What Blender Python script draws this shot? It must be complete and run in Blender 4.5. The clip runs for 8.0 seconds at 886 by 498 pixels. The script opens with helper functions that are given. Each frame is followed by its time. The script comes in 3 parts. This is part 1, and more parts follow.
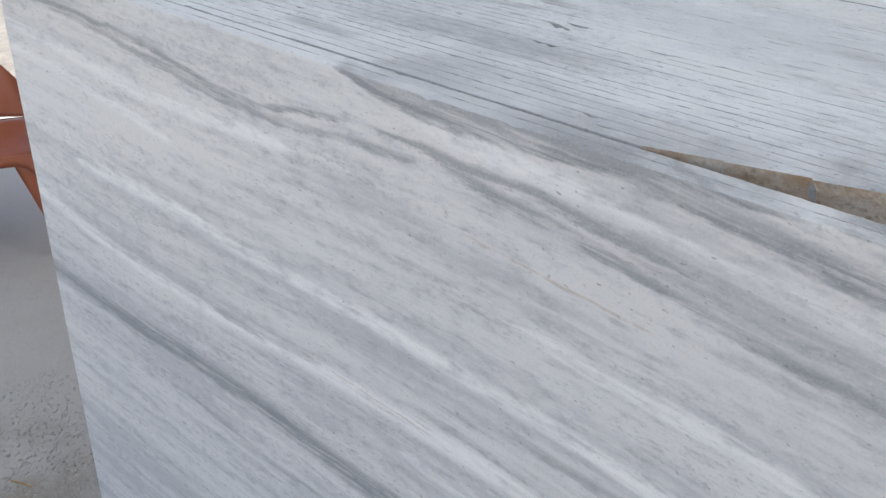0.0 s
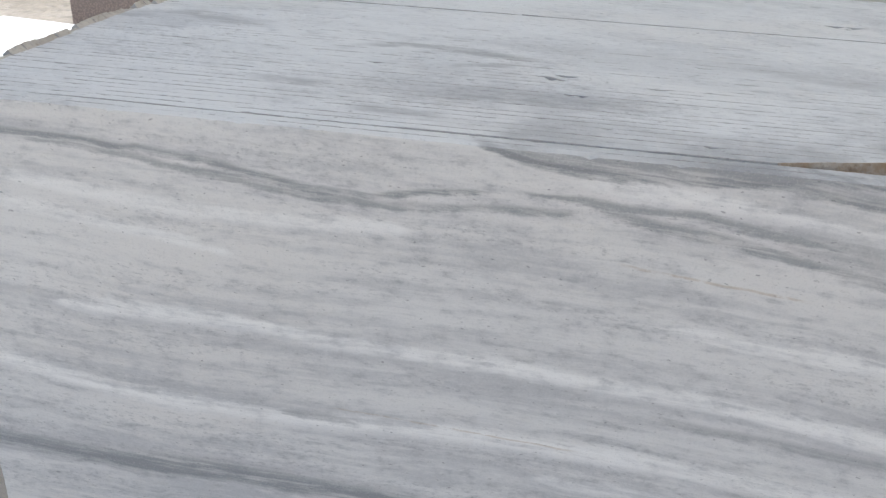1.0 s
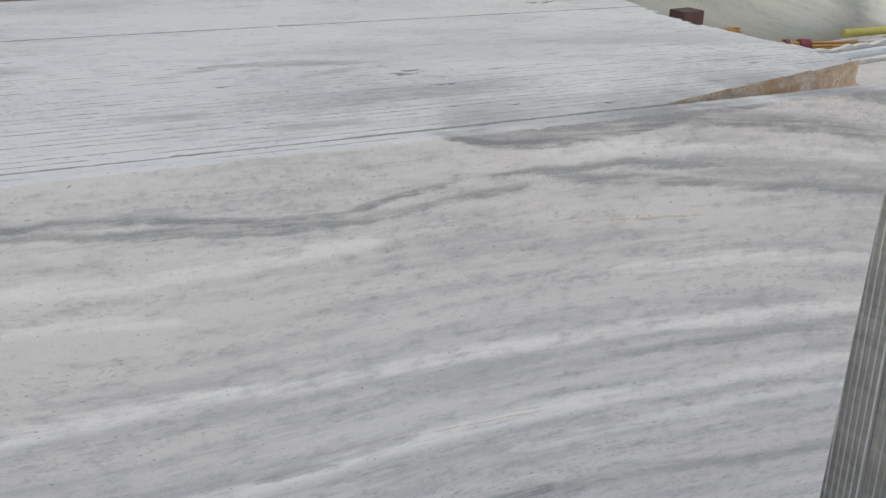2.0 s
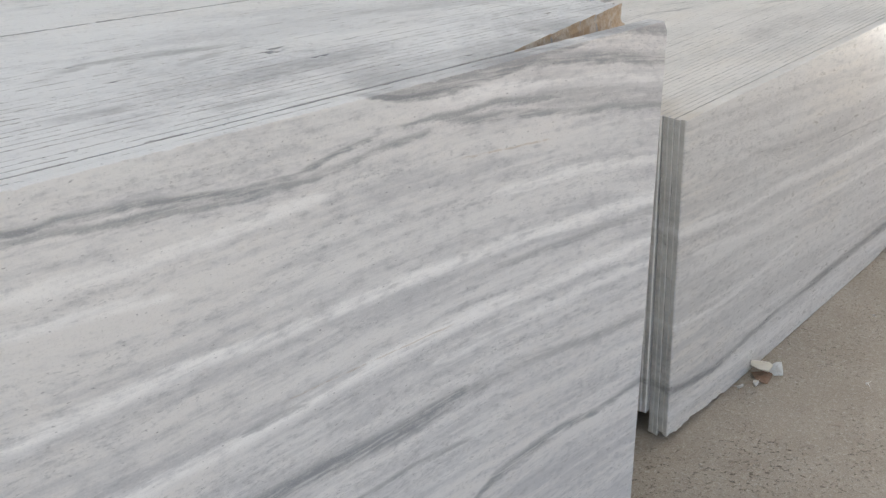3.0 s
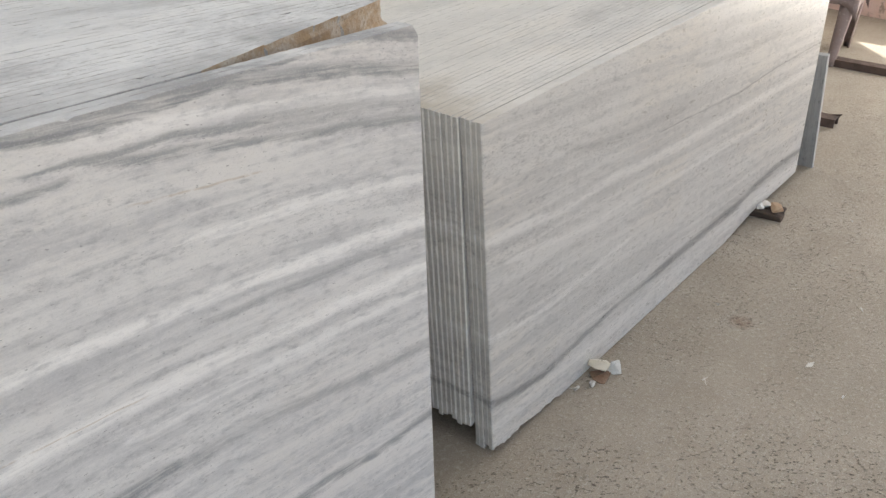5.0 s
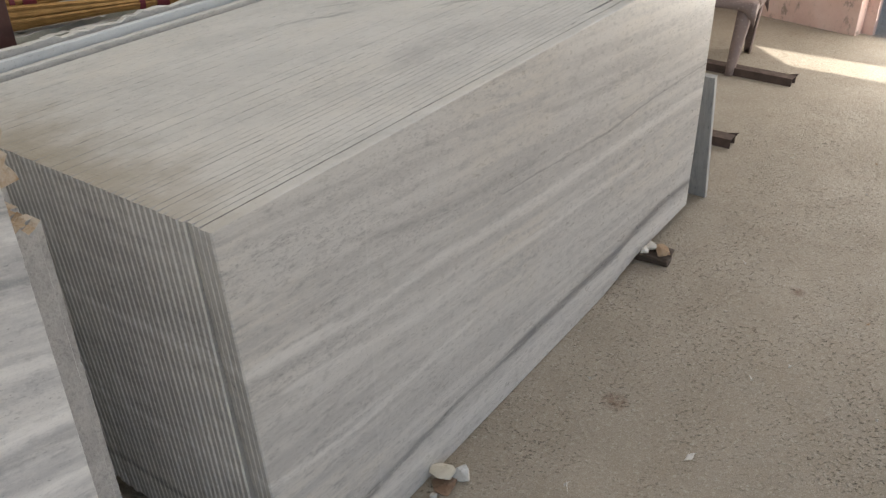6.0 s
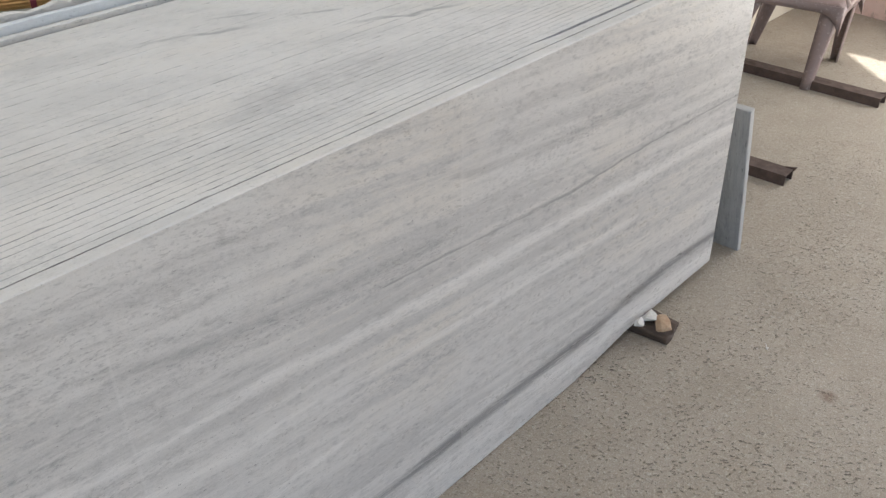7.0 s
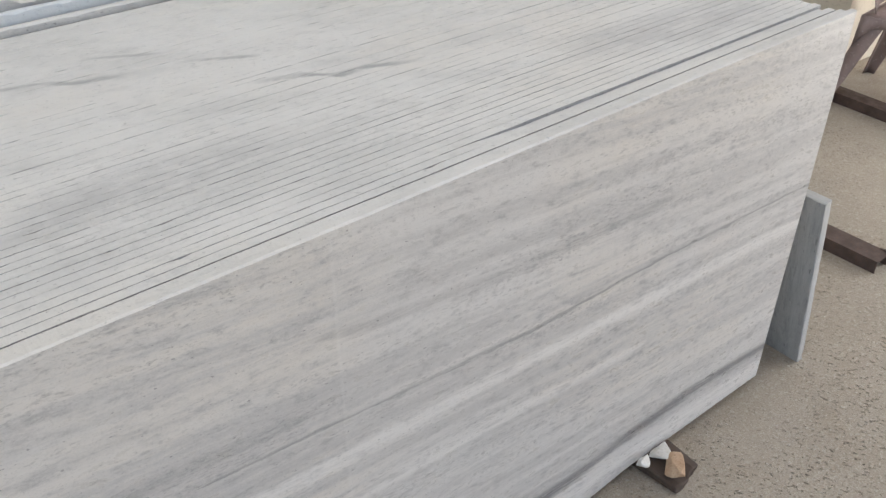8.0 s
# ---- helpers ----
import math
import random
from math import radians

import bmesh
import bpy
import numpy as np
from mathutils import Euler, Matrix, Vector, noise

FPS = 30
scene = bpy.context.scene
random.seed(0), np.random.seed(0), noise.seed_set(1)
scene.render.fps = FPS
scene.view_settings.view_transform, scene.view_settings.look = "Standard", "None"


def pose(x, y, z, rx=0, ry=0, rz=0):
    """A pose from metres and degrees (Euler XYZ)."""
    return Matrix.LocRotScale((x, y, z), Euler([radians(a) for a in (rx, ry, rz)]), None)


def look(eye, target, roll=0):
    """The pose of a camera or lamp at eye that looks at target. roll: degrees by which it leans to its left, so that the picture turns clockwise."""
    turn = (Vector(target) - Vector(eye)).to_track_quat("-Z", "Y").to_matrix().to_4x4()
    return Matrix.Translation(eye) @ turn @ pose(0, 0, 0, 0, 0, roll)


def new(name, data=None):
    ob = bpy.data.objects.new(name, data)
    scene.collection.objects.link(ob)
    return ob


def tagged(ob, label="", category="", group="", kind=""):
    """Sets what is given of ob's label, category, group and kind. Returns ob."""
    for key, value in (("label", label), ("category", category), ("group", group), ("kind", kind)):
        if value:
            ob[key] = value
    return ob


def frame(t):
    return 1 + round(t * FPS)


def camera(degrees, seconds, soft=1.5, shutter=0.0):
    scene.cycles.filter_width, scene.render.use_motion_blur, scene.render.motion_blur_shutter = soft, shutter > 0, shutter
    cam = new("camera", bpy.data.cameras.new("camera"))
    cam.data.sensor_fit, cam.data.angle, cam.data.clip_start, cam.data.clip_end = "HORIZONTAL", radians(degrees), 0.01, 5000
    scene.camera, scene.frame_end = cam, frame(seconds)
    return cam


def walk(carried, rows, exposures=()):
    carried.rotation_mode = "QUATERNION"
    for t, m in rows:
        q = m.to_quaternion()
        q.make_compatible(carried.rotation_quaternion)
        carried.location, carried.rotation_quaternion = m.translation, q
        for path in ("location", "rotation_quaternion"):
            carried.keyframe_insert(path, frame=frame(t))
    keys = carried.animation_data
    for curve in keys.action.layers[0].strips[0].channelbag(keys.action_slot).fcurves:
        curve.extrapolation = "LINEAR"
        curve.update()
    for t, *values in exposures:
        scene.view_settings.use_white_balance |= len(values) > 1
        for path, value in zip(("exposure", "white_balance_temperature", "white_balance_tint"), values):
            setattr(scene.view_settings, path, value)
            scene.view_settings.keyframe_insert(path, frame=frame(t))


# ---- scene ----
cam = camera(55.8, 8.0, soft=1.4)
METRES, EYE, TILT, LEAN, TURN = 4.2, 1.62, -0.63, 5.05, 34.5
ROWS = [
    (0.0, 0.0, 0.0, 0.0, 3.63, -28.27, -6.77),
    (0.5, -0.0618, 0.011, -0.0008, -11.05, -27.8, -5.94),
    (1.0, -0.1408, 0.0118, 0.0014, -25.86, -23.26, -5.3),
    (1.5, -0.1874, 0.0396, -0.0108, -39.43, -19.66, -3.3),
    (2.0, -0.2194, 0.0823, -0.0108, -57.49, -20.23, -1.19),
    (3.5, -0.3179, 0.137, -0.0044, -79.43, -22.12, 0.13),
    (4.0, -0.3088, 0.1366, -0.0049, -81.17, -22.21, -0.2),
    (4.5, -0.2748, 0.1132, -0.0028, -81.65, -22.73, 0.54),
    (5.0, -0.2158, 0.0618, -0.0001, -84.76, -24.57, 1.08),
    (6.5, -0.0025, -0.0601, 0.0084, -87.54, -25.71, 0.64),
    (7.0, 0.0657, -0.117, 0.0124, -81.6, -27.49, 0.41),
    (7.5, 0.1455, -0.1417, 0.0071, -77.07, -29.75, -1.11),
    (8.0, 0.224, -0.1685, 0.0251, -72.81, -30.04, -1.3),
]
EDGES = [
    (2.2, (-0.995, -0.230, 1.670), (-0.092, 1.337, 0.817), -1.6),
    (3.3, (-1.383, -0.242, 1.693), (-0.131, 1.023, 0.781), -1.8),
    (5.2, (-0.788, -0.330, 1.682), (0.574, 0.737, 0.679), -1.6),
    (6.3, (-0.023, -0.211, 1.687), (1.388, 0.778, 0.673), -0.2),
]
STEPS = [(t, pose(0, 0, EYE, TILT, LEAN, TURN) @ pose(METRES * x, METRES * y, METRES * z, 90 + pitch, roll, yaw)) for t, x, y, z, yaw, pitch, roll in ROWS]
STEPS += [(t, look(eye, target, roll)) for t, eye, target, roll in EDGES]
walk(cam, sorted(STEPS, key=lambda step: step[0]),
     [(0.0, 1.08, 5980, 10), (1.0, 0.98, 6180, 10), (2.0, 0.96, 6380, 10), (3.4, 1.13, 6500, 10), (4.5, 1.08, 6620, 10), (5.0, 1.15, 6680, 10), (5.2, 1.28, 6690, 10), (6.3, 0.58, 6870, 10),
      (6.6, 0.62, 6800, 10), (7.0, 1.03, 6410, 10), (8.0, 1.13, 6370, 10)])

# ---- world, sun, exposure ----
SUN_EL, SUN_TO = 52.0, Vector((-0.34, -0.60, 0.0))
world = bpy.data.worlds.new("sky")
scene.world = world
world.use_nodes = True
wn = world.node_tree
sky = wn.nodes.new("ShaderNodeTexSky")
sky.sky_type, sky.sun_disc = "NISHITA", False
sky.sun_elevation = radians(SUN_EL)
sky.sun_rotation = math.atan2(SUN_TO.x, SUN_TO.y)
wn.nodes["Background"].inputs["Strength"].default_value = 0.10
wn.links.new(sky.outputs[0], wn.nodes["Background"].inputs["Color"])
to_sun = SUN_TO.normalized() * math.cos(radians(SUN_EL)) + Vector((0, 0, math.sin(radians(SUN_EL))))
sun = new("sun", bpy.data.lights.new("sun", "SUN"))
sun.data.energy, sun.data.angle, sun.data.color = 5.0, radians(0.5), (1.0, 0.97, 0.92)
sun.matrix_world = look(to_sun * 20, (0, 0, 0))


# unseen overhead fill lamp, added to brighten the slab tops and the floor
FILL_BOUNDS = (-2.35, 5.2, -0.3, 2.9)
top_fill = new("top_fill_lamp", bpy.data.lights.new("top_fill_lamp", "AREA"))
top_fill.data.shape, top_fill.data.size, top_fill.data.size_y = "RECTANGLE", FILL_BOUNDS[1] - FILL_BOUNDS[0], FILL_BOUNDS[3] - FILL_BOUNDS[2]
top_fill.data.energy, top_fill.data.color = 37.0, (0.97, 0.985, 1.0)
top_fill.matrix_world = pose((FILL_BOUNDS[0] + FILL_BOUNDS[1]) / 2, (FILL_BOUNDS[2] + FILL_BOUNDS[3]) / 2, 3.93)

# daylight in the doorway of the pink wall
door_light = new("doorway_daylight", bpy.data.lights.new("doorway_daylight", "AREA"))
door_light.data.shape, door_light.data.size, door_light.data.size_y = "RECTANGLE", 2.3, 2.0
door_light.data.energy, door_light.data.color = 42.0, (1.0, 0.94, 0.85)
door_light.matrix_world = look((5.86, -0.35, 1.1), (4.86, -0.09, 1.05))

# ---- materials ----
class Nodes:
    """A short way to write a node material."""

    def __init__(self, name):
        self.mat = bpy.data.materials.new(name)
        self.mat.use_nodes = True
        self.tree = self.mat.node_tree
        self.bsdf = self.tree.nodes["Principled BSDF"]

    def put(self, sock, v):
        if isinstance(v, bpy.types.NodeSocket):
            self.tree.links.new(v, sock)
        elif isinstance(v, (tuple, list)) and len(v) == 3 and sock.type == "RGBA":
            sock.default_value = (*v, 1)
        else:
            sock.default_value = v

    def pos(self):
        return self.tree.nodes.new("ShaderNodeNewGeometry").outputs["Position"]

    def own(self):
        return self.tree.nodes.new("ShaderNodeTexCoord").outputs["Object"]

    def rand(self):
        return self.tree.nodes.new("ShaderNodeObjectInfo").outputs["Random"]

    def split(self, v):
        n = self.tree.nodes.new("ShaderNodeSeparateXYZ")
        self.put(n.inputs[0], v)
        return n.outputs

    def join(self, x, y, z):
        n = self.tree.nodes.new("ShaderNodeCombineXYZ")
        for s, v in zip(n.inputs, (x, y, z)):
            self.put(s, v)
        return n.outputs[0]

    def math(self, op, a, b=0.0, c=0.0, clamp=False):
        n = self.tree.nodes.new("ShaderNodeMath")
        n.operation, n.use_clamp = op, clamp
        for s, v in zip(n.inputs, (a, b, c)):
            self.put(s, v)
        return n.outputs[0]

    def scaled(self, v, s):
        n = self.tree.nodes.new("ShaderNodeVectorMath")
        n.operation = "MULTIPLY"
        self.put(n.inputs[0], v)
        n.inputs[1].default_value = s
        return n.outputs[0]

    def noise(self, v, scale=1.0, detail=3.0, rough=0.55, distort=0.0):
        n = self.tree.nodes.new("ShaderNodeTexNoise")
        self.put(n.inputs["Vector"], v)
        for k, x in (("Scale", scale), ("Detail", detail), ("Roughness", rough), ("Distortion", distort)):
            n.inputs[k].default_value = x
        return n.outputs["Fac"]

    def cells(self, v, scale=1.0, feature="F1"):
        n = self.tree.nodes.new("ShaderNodeTexVoronoi")
        n.feature = feature
        self.put(n.inputs["Vector"], v)
        n.inputs["Scale"].default_value = scale
        return n.outputs["Distance"]

    def step(self, v, a, b, lo=0.0, hi=1.0, soft=True):
        n = self.tree.nodes.new("ShaderNodeMapRange")
        n.interpolation_type = "SMOOTHSTEP" if soft else "LINEAR"
        for s, x in zip(n.inputs, (v, a, b, lo, hi)):
            self.put(s, x)
        return n.outputs[0]

    def mix(self, f, a, b, blend="MIX"):
        n = self.tree.nodes.new("ShaderNodeMix")
        n.data_type, n.blend_type = "RGBA", blend
        self.put(n.inputs[0], f)
        self.put(n.inputs[6], a)
        self.put(n.inputs[7], b)
        return n.outputs[2]

    def bump(self, h, strength=0.3, distance=0.002):
        n = self.tree.nodes.new("ShaderNodeBump")
        n.inputs["Strength"].default_value, n.inputs["Distance"].default_value = strength, distance
        self.put(n.inputs["Height"], h)
        self.put(self.bsdf.inputs["Normal"], n.outputs[0])

    def done(self, color, rough, metal=0.0, spec=0.5):
        for k, v in (("Base Color", color), ("Roughness", rough), ("Metallic", metal), ("Specular IOR Level", spec)):
            self.put(self.bsdf.inputs[k], v)
        return self.mat


def plain(name, color, rough=0.6, vary=0.25, scale=8.0, bump=0.15, metal=0.0, dirt=(0.1, 0.08, 0.06), dirty=0.3):
    """A painted, moulded or sawn surface: two scales of variation, dirt and fine relief."""
    n = Nodes(name)
    p = n.own()
    a, b = n.noise(p, scale, 4), n.noise(p, scale * 9, 3)
    c = n.mix(n.step(a, 0.3, 0.7, 0, vary), color, tuple(x * 0.55 for x in color))
    c = n.mix(n.step(b, 0.55, 0.75, 0, dirty), c, dirt)
    n.bump(b, bump, 0.002)
    return n.done(c, n.step(a, 0.3, 0.7, rough - 0.1, rough + 0.1), metal)


def marble(name, y0, slope, dip, streaks, light, mid, dark, warm, polish, grain=0.8, seams=(), stain=None, sway=0.06, rust=(), fold=None, marks=(), soft=1.0, reach=1.0):
    """Banded white and grey marble. Beds run along x, fall by slope (more so past fold) and dip into the stack.
    streaks: ((x, z), ...), half width, strength of the strong veins on the plane y = y0, below zero for pale ones;
    marks: ((x, y), ...), half width, strength of grey patches on the level sawn tops."""
    n = Nodes(name)
    p = n.pos()
    x, y, z = n.split(p)[:]
    back = n.math("SUBTRACT", y, y0)
    wide = n.math("SUBTRACT", n.noise(n.scaled(p, (1.5, 3.0, 2.0)), 1.0, 2), 0.5)
    fine = n.math("SUBTRACT", n.noise(n.scaled(p, (9, 14, 22)), 1.0, 3), 0.5)
    zz = n.math("MULTIPLY_ADD", fine, 0.012, n.math("MULTIPLY_ADD", back, dip, z))
    bed = n.math("MULTIPLY_ADD", wide, sway, n.math("MULTIPLY_ADD", x, slope, zz))
    if fold is not None:
        past = n.math("MAXIMUM", n.math("SUBTRACT", x, fold[0]), 0.0)
        bed = n.math("MULTIPLY_ADD", n.math("MULTIPLY", past, past), fold[1], bed)

    def along(fx, fy, fb, detail, rough):
        return n.noise(n.join(n.math("MULTIPLY", x, fx), n.math("MULTIPLY", y, fy), n.math("MULTIPLY", bed, fb)), 1.0, detail, rough)

    broad, bands = along(0.7 * reach, 2.5, 11.0, 3, 0.6), along(2.4 * reach, 5.0, 34.0, 5, 0.66)
    thin, cloud = along(5.5, 14.0, 95.0, 4, 0.64), along(26.0, 45.0, 66.0, 5, 0.68)
    fleck, spots, rows = along(95, 110, 210, 2, 0.5), along(85, 150, 230, 3, 0.62), along(3.2 * reach, 6.0, 30.0, 4, 0.62)
    level = n.math("MULTIPLY_ADD", broad, 0.40, n.math("MULTIPLY", bands, 0.60))
    level = n.math("MULTIPLY_ADD", n.math("SUBTRACT", cloud, 0.5), 0.34 * grain, level)
    shade = n.step(level, 0.40, 0.60, 0.06, 0.94 * soft)
    c = n.mix(shade, light, mid)
    c = n.mix(n.step(wide, -0.05, 0.12, 0, 0.55), c, n.mix(shade, warm, mid))
    c = n.mix(n.step(thin, 0.54, 0.72, 0, 0.17 * soft), c, dark)
    c = n.mix(n.step(thin, 0.46, 0.32, 0, 0.34), c, light)
    c = n.mix(n.math("MULTIPLY", n.step(cloud, 0.52, 0.70, 0, 0.36 * grain), n.step(level, 0.42, 0.58, 0.30, 1.0)), c, dark)
    c = n.mix(n.math("MULTIPLY", n.step(spots, 0.53, 0.66, 0, 0.42 * grain), n.step(rows, 0.46, 0.60, 0.10, 1.0)), c, dark)
    c = n.mix(n.math("MULTIPLY", n.step(spots, 0.46, 0.32, 0, 0.40 * grain), n.step(rows, 0.44, 0.58, 0.15, 1.0)), c, light)
    total, pale = None, None
    torn = n.math("MULTIPLY_ADD", n.math("SUBTRACT", thin, 0.5), 0.012, n.math("MULTIPLY_ADD", n.math("SUBTRACT", cloud, 0.5), 0.012, zz))
    for points, half, amount in streaks:
        line = points[0][1]
        for (xa, za), (xb, zb) in zip(points, points[1:]):
            line = n.math("ADD", line, n.step(x, xa, xb, 0.0, zb - za, soft=False))
        off = n.math("ABSOLUTE", n.math("SUBTRACT", torn, line))
        xa, xb = points[0][0], points[-1][0]
        run_out = min(0.10, 0.3 * (xb - xa))
        taper = n.math("MULTIPLY", n.step(x, xa, xa + run_out), n.step(x, xb, xb - run_out))
        width = n.math("MULTIPLY", n.step(rows, 0.35, 0.65, 0.75, 1.25), n.math("MULTIPLY_ADD", taper, 0.8 * half, 0.2 * half))
        f = n.step(n.math("DIVIDE", off, width), 1.35, 0.25)
        f = n.math("MULTIPLY", n.math("MULTIPLY", f, n.step(taper, 0.0, 0.5)), abs(amount))
        if amount > 0:
            total = f if total is None else n.math("MAXIMUM", total, f)
        else:
            pale = f if pale is None else n.math("MAXIMUM", pale, f)
    ragged = n.step(n.math("MULTIPLY_ADD", cloud, 0.8, thin), 0.75, 1.12, 1.0, 0.35)
    if pale is not None:
        c = n.mix(n.math("MULTIPLY", pale, ragged), c, tuple(min(0.82, v * 1.19) for v in light))
    if total is not None:
        fibre = along(9.0, 20.0, 210.0, 3, 0.6)
        c = n.mix(n.math("MULTIPLY", total, n.step(n.math("MULTIPLY_ADD", fibre, 0.9, n.math("MULTIPLY_ADD", cloud, 0.6, thin)), 0.98, 1.36, 0.42, 1.0)), c, dark)
    for sx, z0, z1, amount in seams:
        near = n.step(n.math("ABSOLUTE", n.math("SUBTRACT", x, sx)), 0.0040, 0.0012, 0, amount)
        c = n.mix(n.math("MULTIPLY", near, n.math("MULTIPLY", n.step(z, z0 - 0.02, z0 + 0.02), n.step(z, z1 + 0.02, z1 - 0.02))), c, (0.78, 0.77, 0.75))
        c = n.mix(n.math("MULTIPLY", n.step(x, sx - 0.003, sx + 0.003), n.step(x, sx + 0.5, sx, 0, 0.16)), c, light)
    for x0, z0, x1, z1, half, amount in rust:
        t = n.step(x, x0, x1, soft=False)
        f = n.step(n.math("ABSOLUTE", n.math("SUBTRACT", zz, n.math("MULTIPLY_ADD", t, z1 - z0, z0))), half, half * 0.2, 0, amount)
        f = n.math("MULTIPLY", f, n.step(n.math("MULTIPLY", t, n.math("SUBTRACT", 1.0, t)), 0.0, 0.1))
        c = n.mix(n.math("MULTIPLY", f, n.step(cloud, 0.40, 0.55)), c, (0.40, 0.29, 0.18))
    tooth = n.noise(p, 330, 2, 0.6)
    c = n.mix(n.step(tooth, 0.52, 0.72, 0, 0.16 * grain), c, dark)
    c = n.mix(n.step(tooth, 0.48, 0.30, 0, 0.2 * grain), c, light)
    c = n.mix(n.step(fleck, 0.66, 0.74, 0, 0.55 * grain), c, tuple(v * 0.6 for v in dark))
    if polish:
        rough = n.step(cloud, 0.3, 0.7, 0.26, 0.38)
        n.bump(n.math("ADD", thin, fleck), 0.05, 0.001)
    else:
        saw = n.noise(n.scaled(p, (240, 30, 30)), 1.0, 2)
        pits = n.noise(n.scaled(p, (170, 230, 230)), 1.0, 3)
        dust = n.noise(n.scaled(p, (3.5, 3.5, 3.5)), 1.0, 3)
        if stain is not None:
            old = n.math("MULTIPLY_ADD", n.math("SUBTRACT", n.noise(p, 9, 4), 0.5), 0.35, x)
            c = n.mix(n.step(old, stain + 0.22, stain - 0.06, 0, 0.75), c, (0.30, 0.25, 0.17))
        c = n.mix(n.step(dust, 0.40, 0.68, 0.0, 0.45), c, light)
        smear = n.noise(n.scaled(p, (14, 32, 20)), 1.0, 5, 0.65)
        for points, half, amount in marks:
            line = points[0][1]
            for (xa, ya), (xb, yb) in zip(points, points[1:]):
                line = n.math("ADD", line, n.step(x, xa, xb, 0.0, yb - ya, soft=False))
            xa, xb = points[0][0], points[-1][0]
            end_in = 0.3 * (xb - xa)
            f = n.math("MULTIPLY", n.step(x, xa, xa + end_in), n.step(x, xb, xb - end_in, 0.0, amount))
            ripple = n.math("MULTIPLY_ADD", n.math("SUBTRACT", smear, 0.5), min(0.08, 2.6 * half), y)
            f = n.math("MULTIPLY", f, n.step(n.math("ABSOLUTE", n.math("SUBTRACT", ripple, line)), half * 1.2, half * 0.2))
            c = n.mix(n.math("MULTIPLY", f, n.step(smear, 0.36, 0.58, 0.4, 1.0)), c, dark)
        c = n.mix(n.step(pits, 0.68, 0.75, 0, 0.6), c, (0.16, 0.155, 0.15))
        rough = 0.72
        n.bump(n.math("ADD", saw, pits), 0.35, 0.0015)
    return n.done(c, rough, 0.0, 0.5)


# strong veins of the first slab: the twin vein, the dark lens by the top edge, the low beds, the pale beds
A_TWIN = [
    (((-1.45, 1.362), (-1.09, 1.345), (-0.91, 1.325), (-0.80, 1.299), (-0.73, 1.297), (-0.66, 1.308), (-0.56, 1.316)), 0.0055, 0.9),
    (((-1.20, 1.343), (-1.02, 1.327), (-0.948, 1.312), (-0.80, 1.290), (-0.66, 1.289), (-0.46, 1.298)), 0.0055, 0.70),
    (((-1.06, 1.329), (-0.90, 1.312), (-0.70, 1.287)), 0.0038, 0.75),
    (((-0.88, 0.967), (-0.80, 0.966), (-0.74, 0.956)), 0.008, 0.5),
]
A_LENS = [
    (((-0.64, 1.378), (-0.527, 1.353), (-0.45, 1.344), (-0.35, 1.342), (-0.26, 1.349), (-0.10, 1.353)), 0.0075, 1.0),
    (((-0.62, 1.378), (-0.45, 1.361), (-0.33, 1.358), (-0.12, 1.354)), 0.017, 0.8),
    (((-0.40, 1.354), (-0.26, 1.349), (-0.168, 1.332), (-0.038, 1.308), (0.25, 1.245)), 0.012, 0.9),
    (((-0.18, 1.370), (-0.01, 1.356), (0.25, 1.300)), 0.010, 0.8),
    (((-0.30, 1.290), (-0.154, 1.270), (-0.04, 1.243), (0.25, 1.170)), 0.026, 0.42),
    (((-0.52, 1.318), (-0.386, 1.284), (-0.32, 1.274), (-0.18, 1.246), (-0.009, 1.216), (0.25, 1.155)), 0.0085, 0.75),
    (((-0.58, 1.319), (-0.435, 1.309), (-0.357, 1.305), (-0.15, 1.266)), 0.0045, 0.7),
]
A_LOW = [
    (((-1.50, 0.882), (-1.228, 0.851), (-1.10, 0.845), (-0.95, 0.846), (-0.84, 0.837), (-0.73, 0.833), (-0.60, 0.816), (-0.40, 0.812)), 0.0215, 0.92),
    (((-0.58, 0.816), (-0.288, 0.794), (-0.09, 0.747), (0.25, 0.695)), 0.015, 0.50),
    (((-0.47, 0.535), (-0.365, 0.572), (-0.175, 0.570), (-0.043, 0.541), (0.25, 0.525)), 0.013, 0.9),
    (((-1.00, 0.772), (-0.776, 0.738), (-0.577, 0.730), (-0.40, 0.695)), 0.007, 0.6),
    (((-0.40, 1.028), (-0.12, 0.990), (0.25, 0.945)), 0.011, 0.42),
]
A_PALE = [
    (((-1.45, 1.318), (-1.17, 1.286), (-0.985, 1.265), (-0.857, 1.256), (-0.65, 1.258)), 0.012, -0.75),
    (((-1.45, 1.280), (-1.177, 1.248), (-1.0, 1.222), (-0.88, 1.196)), 0.011, -0.75),
    (((-1.20, 1.108), (-0.937, 1.107), (-0.786, 1.088), (-0.585, 1.077), (-0.323, 1.053), (0.25, 0.972)), 0.014, -1.0),
    (((-1.45, 1.045), (-1.128, 0.978), (-1.0, 0.963), (-0.84, 0.957), (-0.62, 0.963), (-0.45, 0.954), (-0.2, 0.930), (0.25, 0.876)), 0.014, -1.0),
    (((-0.40, 1.160), (-0.263, 1.141), (-0.139, 1.129), (0.25, 1.050)), 0.012, -0.85),
    (((-0.55, 0.908), (-0.294, 0.884), (-0.107, 0.872), (0.25, 0.818)), 0.012, -0.75),
    (((-0.52, 1.335), (-0.30, 1.315), (-0.10, 1.282), (0.25, 1.205)), 0.013, -0.75),
]
